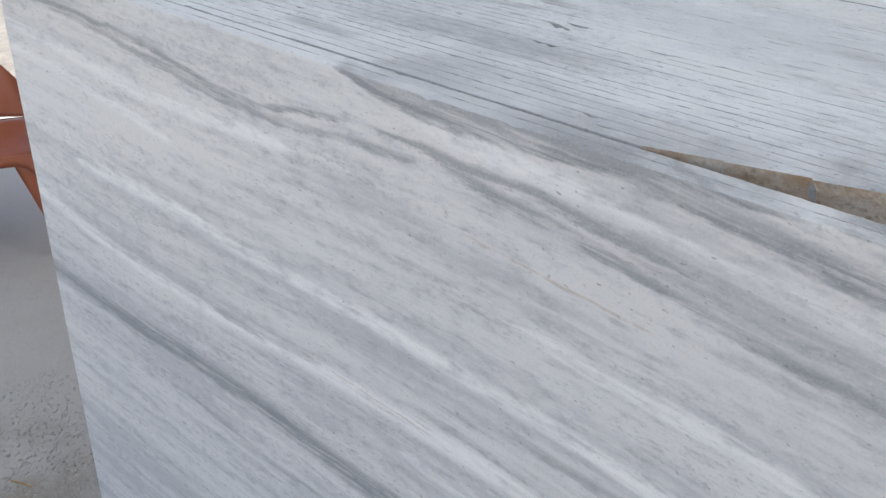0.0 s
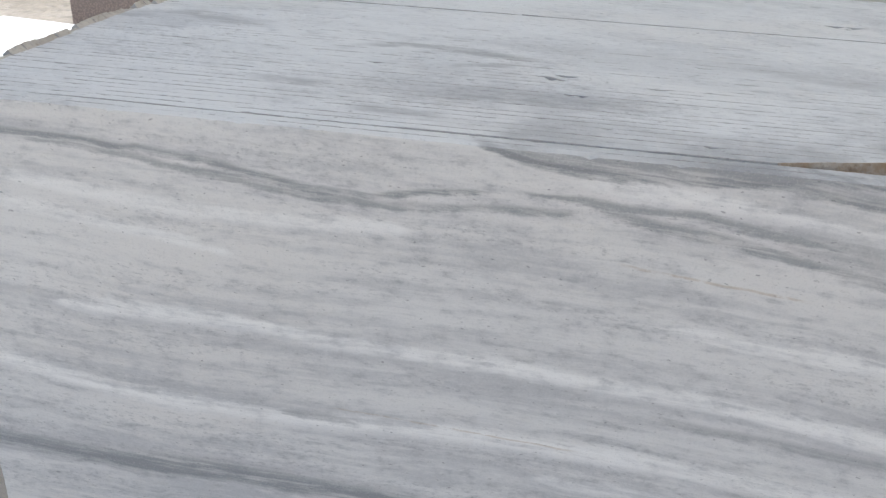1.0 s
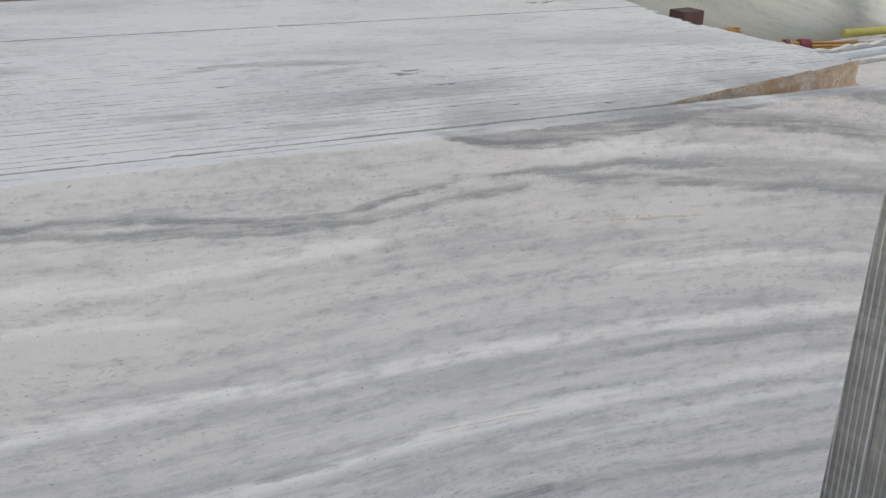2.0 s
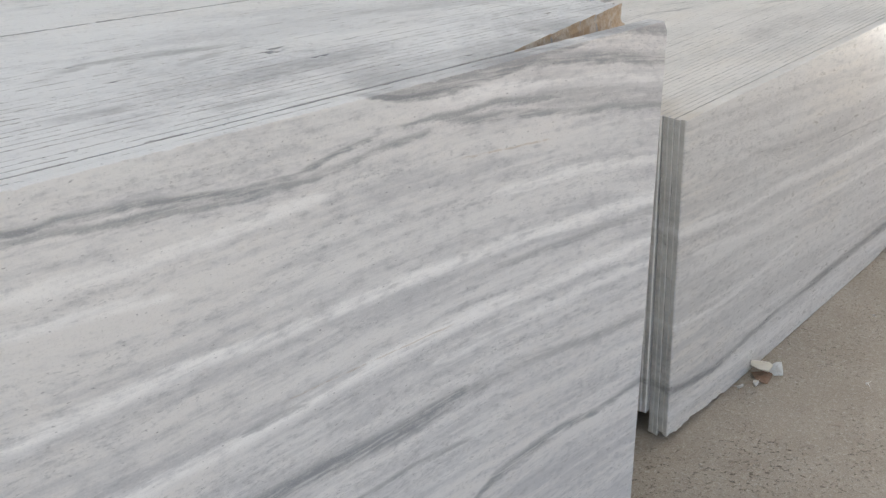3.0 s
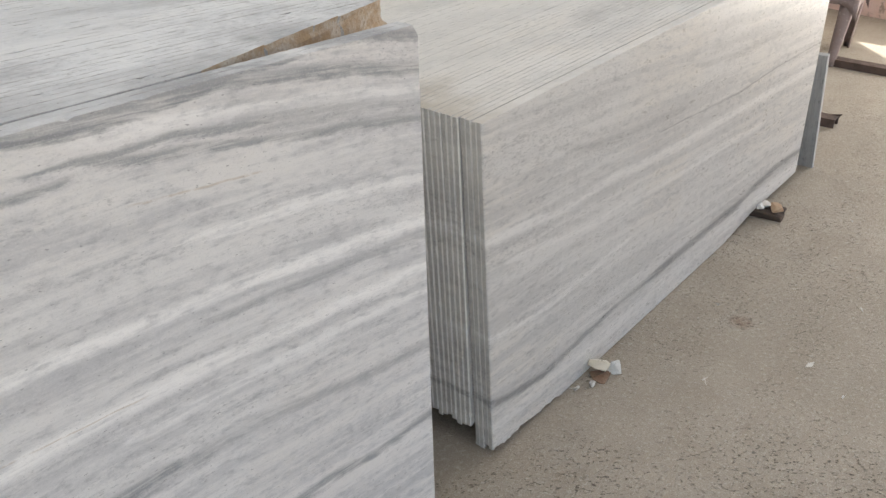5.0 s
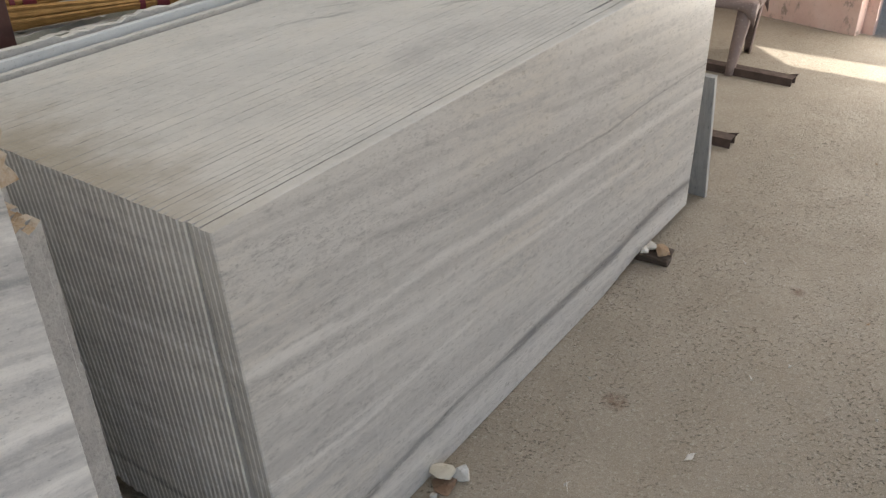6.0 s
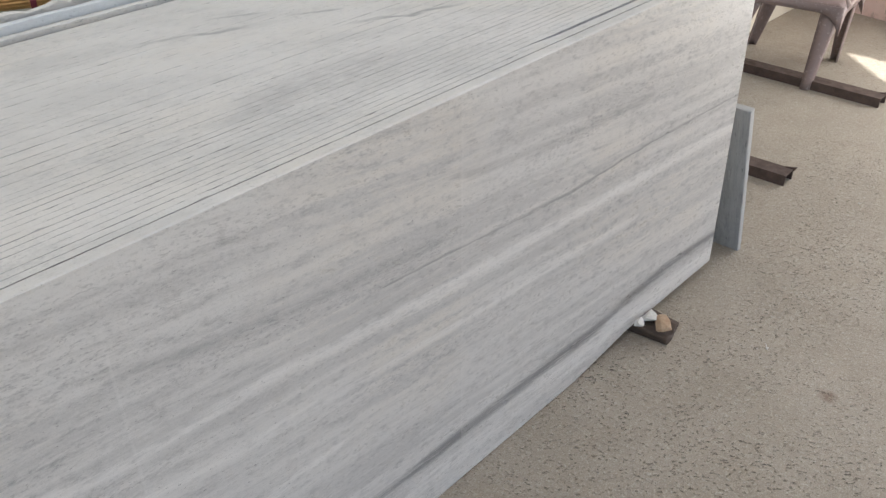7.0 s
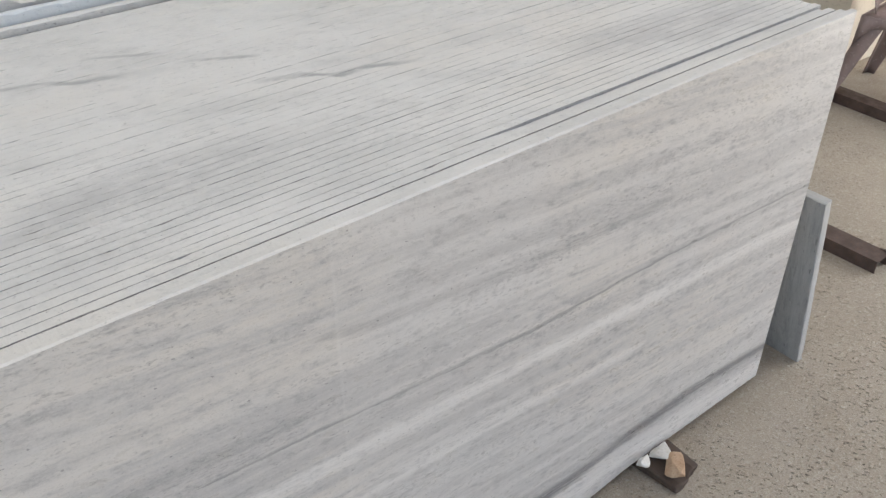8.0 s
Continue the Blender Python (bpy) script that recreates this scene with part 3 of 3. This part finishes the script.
# opaque white sheets, added above the fill lamp to keep the sun out
for k in range(6):
    w = (FILL_BOUNDS[1] - FILL_BOUNDS[0]) / 6
    wall("lamp_cover_%d" % (k + 1), (FILL_BOUNDS[0] + k * w - 0.15, FILL_BOUNDS[2] - 0.2, 3.951 + 0.004 * (k % 2)), (FILL_BOUNDS[0] + (k + 1) * w + 0.15, FILL_BOUNDS[3] + 0.2, 3.954 + 0.004 * (k % 2)), sheet_white)
# ---- the two stacks of slabs ----
rng = random.Random(4)
PITCH = 0.0172


def a_top(x):
    return 1.372 - 0.030 * (x + 0.62)


A_PITS = {18: ((-0.53, 0.028, 0.010), (-0.80, 0.012, 0.003)), 19: ((-0.515, 0.022, 0.005),), 13: ((-0.50, 0.022, 0.005),), 17: ((-0.385, 0.016, 0.004),),
          26: ((-0.80, 0.020, 0.004), (-0.30, 0.015, 0.003)), 5: ((-0.46, 0.010, 0.004),), 3: ((-0.34, 0.008, 0.004),), 34: ((-1.08, 0.02, 0.003),),
          52: ((0.03, 0.05, 0.008),), 53: ((0.04, 0.05, 0.010),), 9: ((-0.05, 0.010, 0.003),), 11: ((0.02, 0.015, 0.003),)}


def stack_a():
    y, i = 0.600, 0
    left = -1.305
    while y < 1.90:
        if i == 46:
            y += 0.006
        dz = rng.gauss(0, 0.00012)
        oblique = None
        if i < 2:
            xl, xr = -1.302, 0.118
            c = [(xl - 0.045, 0.05), (xr + 0.012, 0.05), (xr, a_top(xr) - 0.022), (xr - 0.012, a_top(xr) - 0.003), (xl, a_top(xl))]
            broken = ()
        else:
            if rng.random() < 0.14:
                left = -1.307 + rng.uniform(-0.012, 0.010)
            xl, xr = left + rng.uniform(-0.001, 0.001), 0.172 + 0.07 * (y - 0.72) + 0.018 * math.sin(y * 8.5 + 1.0) + rng.uniform(-0.010, 0.010)
            lip = 0.0 if i < 11 or 20 <= i < 22 or 31 <= i < 33 or 42 <= i < 44 else 0.007 + 0.005 * noise.noise((y * 14, 0, 0))
            ends = [(xl + 0.016, a_top(xl) + dz), (xl + 0.008, a_top(xl) + lip), (xl, a_top(xl) + lip * 0.4 - 0.002)]
            if i < 9:
                k = (i - 2) / 6.0
                cut = -0.275 + 0.40 * k + rng.uniform(-0.008, 0.008)
                low = a_top(cut) - 0.12
                c = [(xl - 0.03, 0.05), (xr + 0.01, 0.05), (xr, low - 0.02), (cut + 0.02, low), (cut, a_top(cut) + dz)] + ends
                broken, oblique = (2, 3, 5, 6, 7), (3, 0.066)
            else:
                c = [(xl - 0.03, 0.05), (xr + 0.01, 0.05), (xr, a_top(xr) - 0.014), (xr - 0.008, a_top(xr) + dz)] + ends
                broken = (2, 4, 5, 6)
        bm = slab_bm(c, y, rng.uniform(0.0164, 0.0168) + min(0.0003, 0.00004 * max(0, i - 10)) if i != 45 else 0.0135, rng, 0.009 if i < 34 else 0.016, 0.0005, broken, 0.009 if i < 9 else 0.0015, 0.012, oblique, A_PITS.get(i, ()), False, -0.15 + 0.022 * max(0, i - 12) if i else None)
        edge_break = raw_brown if i < 9 else raw_grey
        label = "white-grey veined marble slab standing on edge, honed face outwards" if i == 0 else "white-grey marble slab standing on edge in a tight stack"
        thing("marble_slab", bm, [marble_a if i == 0 else slurry, marble_a_edge, edge_break], label, "marble slab", "first stack of marble slabs")
        y += PITCH
        i += 1


def b_top(x):
    return 1.030 + 0.0185 * (x - 0.48)


def stack_b():
    y, i = 0.745, 0
    while y < 1.70:
        dz = rng.gauss(0, 0.0002)
        if i == 2:
            y += 0.0014
        if i == 0:
            xl, xr = 0.480, 2.885
            c = [(xl + 0.066, 0.030), (xl + 0.13, 0.024), (xl + 0.21, 0.026), (xl + 0.30, 0.010), (xl + 0.37, 0.014), (xl + 0.42, 0.003), (2.12, 0.003),
                 (2.40, 0.036), (xr + 0.04, 0.036), (xr, b_top(xr)), (xl, b_top(xl))]
            broken = (0, 1, 2, 3, 4)
        elif i < 4:
            xl, xr = 0.480 + 0.003 * i, 2.885 - 0.01 * i
            low = (0.0, 0.036, 0.012, 0.010)[i]
            c = [(xl + 0.066, low), (xl + 0.20, 0.036), (xr + 0.04, 0.036), (xr, b_top(xr) - 0.004), (xl, b_top(xl) - 0.004)]
            if i == 3:
                c[4:4] = [(2.02, b_top(2.02) - 0.009), (1.90, b_top(1.90) - 0.004)]
                c[3] = (xr, b_top(xr) - 0.009)
            broken = (0,)
        else:
            xl = 0.484 + rng.uniform(-0.0007, 0.0007)
            xr = 2.84 + 0.03 * math.sin(y * 9) + rng.uniform(-0.012, 0.012)
            c = [(xl + 0.05, 0.085 + 0.02 * noise.noise((y * 30, 0, 3.0))), (xr + 0.04, 0.06), (xr, b_top(xr) - 0.004 + dz), (xl, b_top(xl) - 0.004 + dz)]
            broken = (0,)
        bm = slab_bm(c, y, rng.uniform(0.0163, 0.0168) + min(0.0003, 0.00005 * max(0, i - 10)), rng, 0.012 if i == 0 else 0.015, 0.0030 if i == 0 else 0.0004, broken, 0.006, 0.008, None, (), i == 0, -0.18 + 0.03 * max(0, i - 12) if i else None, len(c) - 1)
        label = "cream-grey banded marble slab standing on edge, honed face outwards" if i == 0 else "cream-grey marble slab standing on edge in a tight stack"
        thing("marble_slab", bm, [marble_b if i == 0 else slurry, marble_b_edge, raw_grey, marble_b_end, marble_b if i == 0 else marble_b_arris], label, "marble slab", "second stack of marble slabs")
        y += PITCH
        i += 1
    for k, (dy, up, xl, xr) in enumerate(((0.012, 0.008, 0.5, 2.35), (0.048, 0.026, 0.55, 2.2), (0.088, 0.034, 0.45, 2.1))):
        c = [(xl, 0.06), (xr, 0.06), (xr, b_top(xr) + up), (xl, b_top(xl) + up)]
        bm = slab_bm(c, y + dy, 0.019, rng, 0.025, 0.002, (2,) if k == 2 else (), 0.008, 0.1)
        thing("marble_slab", bm, [pale_blue if k == 1 else marble_b, pale_blue if k == 1 else marble_b_edge, chip_white], "odd marble slab standing proud behind the stack", "marble slab", "odd slabs behind the second stack")


stack_a()
stack_b()

# ---- things round the stacks ----
def offcut(name, label, category, corners, thick, m, mats, seed, rough_sides=()):
    """A slab offcut built flat in its own x-z plane and set up by m."""
    bm = slab_bm(corners, 0.0, thick, random.Random(seed), 0.02, 0.0018, rough_sides, 0.003, 0.12)
    for v in bm.verts:
        v.co = m @ v.co
    return thing(name, bm, mats, label, category)


# prop leaning against the first stack, and the blue-grey strip at the end of the second
offcut("marble_offcut", "cream marble offcut leaning against the tall slab", "marble offcut",
       [(-0.82, 0.0), (-0.375, 0.0), (-0.385, 0.555), (-0.40, 0.575), (-0.80, 0.575)], 0.028, pose(0, 0.345, 0.0, -23.0), [cream_marble, cream_marble, chip_white], 11)
offcut("marble_offcut", "blue-grey marble strip leaning against the stack's end", "marble offcut",
       [(0.0, 0.0), (0.50, 0.0), (0.50, 0.60), (0.004, 0.60)], 0.026, pose(3.128, 0.722, 0.0, 0, -12, 0) @ pose(0, 0, 0, 0, 0, 90), [blue_marble, worn_blue, chip_white], 12)


def sleeper(at, size, turn, seed):
    bm = bmesh.new()
    box(bm, (-size[0] / 2, -size[1] / 2, 0), (size[0] / 2, size[1] / 2, size[2]), 0.006)
    bmesh.ops.subdivide_edges(bm, edges=bm.edges[:], cuts=5, use_grid_fill=True)
    r = random.Random(seed)
    off = Vector((r.random() * 9, r.random() * 9, 0))
    for v in bm.verts:
        k = noise.noise_vector(v.co * 28 + off) * 0.010 + noise.noise_vector(v.co * 9 + off) * 0.014
        rot = max(0.0, abs(v.co.y) - size[1] / 2 + 0.05) / 0.05
        v.co.x *= 1 - 0.30 * rot * rot
        v.co.z *= 1 - 0.25 * rot
        v.co += Vector((k.x, k.y, k.z if v.co.z > 0.01 else 0))
        v.co = pose(*at, 0, 0, turn) @ v.co
    thing("timber_sleeper", bm, old_wood, "dark weathered timber sleeper under the slabs", "timber", "timbers under the second stack")


sleeper((2.47, 1.125, 0), (0.115, 0.98, 0.034), 3, 1)
sleeper((1.06, 1.24, 0), (0.10, 0.90, 0.030), -2, 2)
sleeper((-0.15, 1.25, 0), (0.10, 1.25, 0.049), 2, 3)
sleeper((-1.05, 1.25, 0), (0.10, 1.25, 0.049), -2, 4)


def chip(at, size, material, label, seed, turn=0):
    bm = bmesh.new()
    r = random.Random(seed)
    lump(bm, r, size, (0, 0, 0), 22)
    bmesh.ops.bevel(bm, geom=bm.edges[:], offset=0.0012, segments=1, affect="EDGES")
    low = min(v.co.z for v in bm.verts)
    for v in bm.verts:
        v.co.z -= low
        v.co = pose(*at, 0, 0, turn) @ v.co
    thing("stone_chip", bm, material, label, "stone chip", "stone chips")


chip((2.490, 0.718, 0.033), (0.032, 0.025, 0.012), chip_white, "broken white marble chip wedged under the slab", 3)
chip((2.480, 0.672, 0.036), (0.044, 0.026, 0.015), chip_tan, "broken tan stone chip on the timber", 8, 40)
chip((2.415, 0.715, 0.032), (0.018, 0.014, 0.014), chip_white, "small white marble chip on the timber", 5)
chip((1.075, 0.715, 0.012), (0.042, 0.036, 0.018), cream_marble, "broken cream marble chip under the slab", 6)
chip((1.105, 0.676, 0.0), (0.016, 0.030, 0.026), chip_white, "broken white marble chip under the slab", 7, 20)
chip((1.055, 0.705, 0.0), (0.050, 0.035, 0.008), chip_brown, "broken brown stone chip under the slab", 9, 10)
chip((1.0, 0.695, 0.0), (0.012, 0.010, 0.010), chip_white, "small white marble chip on the floor", 10)
chip((0.95, 0.72, 0.0), (0.014, 0.009, 0.006), chip_white, "small white marble chip on the floor", 14)
chip((4.98, 1.93, 0.0), (0.035, 0.05, 0.022), chip_tan, "pale tan stone chip on the floor", 13, 30)
chip((1.529, 0.195, 0.0), (0.024, 0.010, 0.003), chip_white, "thin white marble flake on the floor", 17)
bm = bmesh.new()
for a, b in (((-1.868, 0.616, 0.002), (-1.835, 0.630, 0.004)), ((-1.836, 0.6295, 0.004), (-1.806, 0.638, 0.002))):
    rod(bm, a, b, 0.0018, 0.0015, 6)
thing("straw", bm, straw, "single dry straw on the dusty floor", "straw")
for k in range(26):
    chip((rng.uniform(0.9, 5.2), rng.uniform(-0.9, 0.62), 0.0), (rng.uniform(0.003, 0.008), rng.uniform(0.003, 0.006), 0.003),
         chip_white if k % 3 else chip_tan, "tiny stone crumb on the floor", 40 + k)


def channel(x, y0, y1, w, h, turn, lip):
    """A rolled steel channel lying flat, open side down, with a bent end."""
    t = 0.006
    prof = [(-w / 2, 0), (-w / 2, h), (w / 2, h), (w / 2, 0), (w / 2 - t, 0), (w / 2 - t, h - t), (-w / 2 + t, h - t), (-w / 2 + t, 0)]
    bm = bmesh.new()
    rings = []
    for y in (y0, y0 + 0.004, y1):
        rings.append([bm.verts.new((x + px, y, pz)) for px, pz in prof])
    for a, b in zip(rings, rings[1:]):
        for i in range(8):
            j = (i + 1) % 8
            bm.faces.new((a[i], a[j], b[j], b[i]))
    for r in (rings[0], rings[-1]):
        bm.faces.new((r[0], r[1], r[6], r[7]))
        bm.faces.new((r[1], r[2], r[5], r[6]))
        bm.faces.new((r[2], r[3], r[4], r[5]))
    # torn corner of the end, bent up
    tab = [(y0, h - 0.012), (y0 + 0.045, h - 0.001), (y0 - lip, h + 0.012)]
    ins, out = [bm.verts.new((x + w / 2 - t, *q)) for q in tab], [bm.verts.new((x + w / 2 + 0.001, *q)) for q in tab]
    bm.faces.new(ins)
    bm.faces.new(out[::-1])
    for i in range(3):
        bm.faces.new((ins[i], ins[(i + 1) % 3], out[(i + 1) % 3], out[i]))
    m = Matrix.Translation((x, y0, 0)) @ pose(0, 0, 0, 0, 0, turn) @ Matrix.Translation((-x, -y0, 0))
    for v in bm.verts:
        v.co = m @ v.co
    thing("steel_channel", bm, steel, "rusted dark steel channel lying on the floor", "steel channel", "steel channels on the floor")


channel(4.815, 0.812, 2.6, 0.085, 0.047, -2, 0.012)
channel(3.728, 0.812, 2.3, 0.085, 0.047, 1, 0.015)


# plastic armchair: seat, apron, legs, backrest, arms
def chair(m, material, label, seat_z=0.42, w=0.44, d=0.42, back=0.42, round_top=0.10, splay=(0.085, 0.075)):
    root = tagged(new("plastic_chair"), label, "chair")
    root.matrix_world = m
    hw, hd = w / 2, d / 2

    def sheet(rows, thick):
        bm = bmesh.new()
        vs = [[bm.verts.new(p) for p in row] for row in rows]
        for a, b in zip(vs, vs[1:]):
            for i in range(len(a) - 1):
                bm.faces.new((a[i], a[i + 1], b[i + 1], b[i]))
        bmesh.ops.recalc_face_normals(bm, faces=bm.faces)
        bmesh.ops.solidify(bm, geom=bm.faces[:], thickness=thick)
        return bm

    n = 14
    rows = []
    for j in range(n + 1):
        v = -1 + 2 * j / n
        row = []
        for i in range(n + 1):
            u = -1 + 2 * i / n
            rim = max(abs(u), abs(v)) ** 6
            dish = 0.014 * (1 - u * u) * (1 - v * v) + 0.0016 * math.cos(u * 60) * (1 - rim)
            row.append((u * hw * (1 - 0.03 * v * v), v * hd, seat_z - dish - 0.016 * rim))
        rows.append(row)
    part("seat", sheet(rows, 0.006), material, root, "", True)

    def apron(a, b):
        rows, k = [[], []], 16
        for i in range(k + 1):
            t = i / k
            p = Vector(a).lerp(Vector(b), t)
            edge = abs(2 * t - 1)
            drop = 0.038 + 0.10 * max(0.0, (edge - 0.55) / 0.45) ** 2.4
            rows[0].append((p.x, p.y, seat_z - 0.012))
            rows[1].append((p.x * 1.02, p.y * 1.02, seat_z - 0.012 - drop))
        part("apron", sheet(rows, 0.005), material, root, "", True)

    c = [(-hw, -hd, 0), (hw, -hd, 0), (hw, hd, 0), (-hw, hd, 0)]
    for i in range(4):
        apron(c[i], c[(i + 1) % 4])
    for sx, sy in ((-1, -1), (1, -1), (1, 1), (-1, 1)):
        rows = []
        for k in range(9):
            t = k / 8
            z = (seat_z - 0.03) * (1 - t)
            x, y = sx * (hw - 0.02 + splay[0] * t), sy * (hd - 0.02 + splay[1 if sy < 0 else -1] * t)
            a = 0.085 - 0.042 * t
            rows.append([(x - sx * a, y, z), (x - sx * a * 0.5, y + sy * 0.006, z), (x, y, z), (x + sx * 0.006, y - sy * a * 0.5, z), (x, y - sy * a, z)])
        part("leg", sheet(rows, 0.006), material, root, "", True)
    rows = []
    for k in range(13):
        t = k / 12
        z = seat_z + back * t
        row = []
        for i in range(13):
            u = -1 + i / 6
            top = round_top * u * u * t
            row.append((u * (hw - 0.01), hd - 0.02 + 0.10 * t - 0.05 * u * u + 0.02, z - top))
        rows.append(row)
    part("backrest", sheet(rows, 0.006), material, root, "", True)
    for sx in (-1, 1):
        rows = []
        for k in range(17):
            t = k / 16
            y = hd - 0.01 - t * (d + 0.02)
            drop = 0.20 * max(0.0, (t - 0.72) / 0.28) ** 2
            x = sx * (hw + 0.02 + 0.02 * math.sin(math.pi * t))
            rows.append([(x - 0.028, y, seat_z + 0.205 - drop), (x, y, seat_z + 0.213 - drop), (x + 0.028, y, seat_z + 0.205 - drop)])
        part("armrest", sheet(rows, 0.006), material, root, "", True)
    return root


chair(pose(5.02, 1.375, 0, 0, 0, 6), plastic_mauve, "faded mauve-brown plastic chair, dusty, beside the stack", 0.435, 0.44, 0.50, splay=(0.075, -0.045, 0.09))
chair(pose(-3.20, 1.25, 0, 0, 0, 64), plastic_terra, "glossy terracotta plastic chair with rounded arms", 0.43, 0.46, 0.44, 0.27, 0.20)

# cream cupboard panel behind the chair
bm = bmesh.new()
box(bm, (0, 0, 0.0), (1.17, 0.35, 1.5), 0.004)
cab = thing("cupboard", bm, cream_paint, "plain cream painted cupboard by the pink wall", "cupboard")
cab.matrix_world = pose(5.10, 1.81, 0, 0, 0, 0)

# brooms lying over the tops of the odd slabs
def broom(a, b, seed, label):
    """A tied bundle of dry grass from handle end a to bristle end b."""
    r = random.Random(seed)
    a, b = Vector(a), Vector(b)
    ax = (b - a).normalized()
    s = ax.cross(Vector((0, 0, 1))).normalized()
    up = s.cross(ax)
    root = tagged(new("grass_broom"), label, "broom", "brooms on the slabs")
    bm = bmesh.new()
    for _ in range(190):
        g, q = r.uniform(0, 2 * math.pi), math.sqrt(r.random())
        e = s * math.cos(g) * q + up * math.sin(g) * q * 0.8
        p0 = a + e * 0.026 + ax * r.uniform(-0.03, 0.04)
        pm = a.lerp(b, 0.45) + e * 0.027
        p1 = b + e * 0.055 + ax * r.uniform(-0.10, 0.05)
        w = r.uniform(0.0012, 0.0026)
        rod(bm, p0, pm, w, w, 4)
        rod(bm, pm, p1, w, w * 0.5, 4)
    part("straw", bm, straw, root)
    for t, wd in ((0.26, 0.020), (0.345, 0.008)):
        bm = bmesh.new()
        c = a.lerp(b, t)
        rod(bm, c - ax * wd, c + ax * wd, 0.0300, 0.0300, 20)
        part("band", bm, band_cloth, root, "maroon binding tape")
    return root


# low row of rough broken slabs behind the second stack
r2 = random.Random(21)
y = 1.96
while y < 2.36:
    xl, xr, top = 0.95 + r2.uniform(-0.1, 0.1), 2.6 + r2.uniform(-0.2, 0.2), 0.955 + r2.uniform(-0.02, 0.012)
    offcut("marble_slab", "rough broken marble slab in a low row at the back", "marble slab", [(xl, 0.0), (xr, 0.0), (xr - 0.02, top), (xl + 0.03, top)], 0.026,
           pose(0, y, 0), [green_marble, green_marble, chip_white], 300 + int(y * 100), (2,))
    y += 0.036
broom((1.68, 2.06, 1.002), (0.95, 2.34, 1.010), 1, "yellow-brown dry grass broom bound with maroon tape")
broom((1.30, 2.30, 1.045), (0.72, 2.44, 1.045), 2, "tan dry grass broom lying behind the slabs")
bm = bmesh.new()
rod(bm, (1.90, 2.33, 0.988), (2.41, 2.25, 0.988), 0.016, 0.016, 16)
thing("tube", bm, yellow_pvc, "dull yellow plastic tube lying on the slabs", "tube")

# steel posts of the rack that holds the slabs
for px, py, pz in ((0.87, 2.045, 1.20), (2.47, 2.30, 1.50)):
    root = tagged(new("rack_post"), "dark maroon painted square steel rack post", "post", "rack posts")
    bm = bmesh.new()
    box(bm, (px - 0.04, py - 0.04, 0.0), (px + 0.04, py + 0.04, pz), 0.004)
    part("post", bm, post_paint, root)
    bm = bmesh.new()
    box(bm, (px - 0.07, py - 0.07, 0.0), (px + 0.07, py + 0.07, 0.012), 0.002)
    part("base_plate", bm, steel, root)

# big green-grey slabs leaning at the back
for k in range(5):
    c = [(0.05 + 0.02 * k, 0.0), (3.4, 0.0), (3.4, 1.75 + 0.03 * k), (0.02, 1.7 + 0.03 * k)]
    offcut("marble_slab", "green-grey marble slab with dark diagonal veins leaning at the back", "marble slab", c, 0.018, pose(0, 2.42 + 0.021 * k, 0, -7), [green_marble, green_marble, raw_grey], 60 + k, (1, 2))

root = tagged(new("paper_label"), "small aged white paper label on a back slab", "label")
root.matrix_world = pose(0.62, 2.60, 1.30, -7, 0, 0)
bm = bmesh.new()
box(bm, (0, -0.002, 0), (0.13, 0.0, 0.09))
part("paper", bm, sticker, root)
for k in range(3):
    bm = bmesh.new()
    box(bm, (0.015, -0.0035, 0.022 + 0.022 * k), (0.115 - 0.02 * (k % 2), -0.0022, 0.032 + 0.022 * k))
    part("print", bm, ink, root, "grey printed line")

# red granite and the white slab beyond the first stack
for k in range(4):
    offcut("granite_slab", "speckled red-brown granite slab standing on edge", "granite slab",
           [(-3.2 + 0.01 * k, 0.0), (-0.9, 0.0), (-0.9, 1.85), (-3.21 + 0.01 * k, 1.85)], 0.02, pose(0, 3.95 + 0.022 * k, 0, -3), [granite_m, granite_m, raw_grey], 80 + k)
root = tagged(new("slab_trestle"), "white marble slab lying flat on a steel trestle", "trestle table")
root.matrix_world = pose(-2.92, 3.05, 0, 0, 0, -14)
bm = bmesh.new()
box(bm, (-0.75, -0.7, 0.78), (0.72, 0.62, 0.80), 0.002)
part("top", bm, white_marble, root, "clean white marble top")
for sx in (-0.6, 0.58):
    for sy in (-0.55, 0.5):
        bm = bmesh.new()
        box(bm, (sx - 0.02, sy - 0.02, 0), (sx + 0.02, sy + 0.02, 0.78), 0.002)
        part("leg", bm, steel, root)
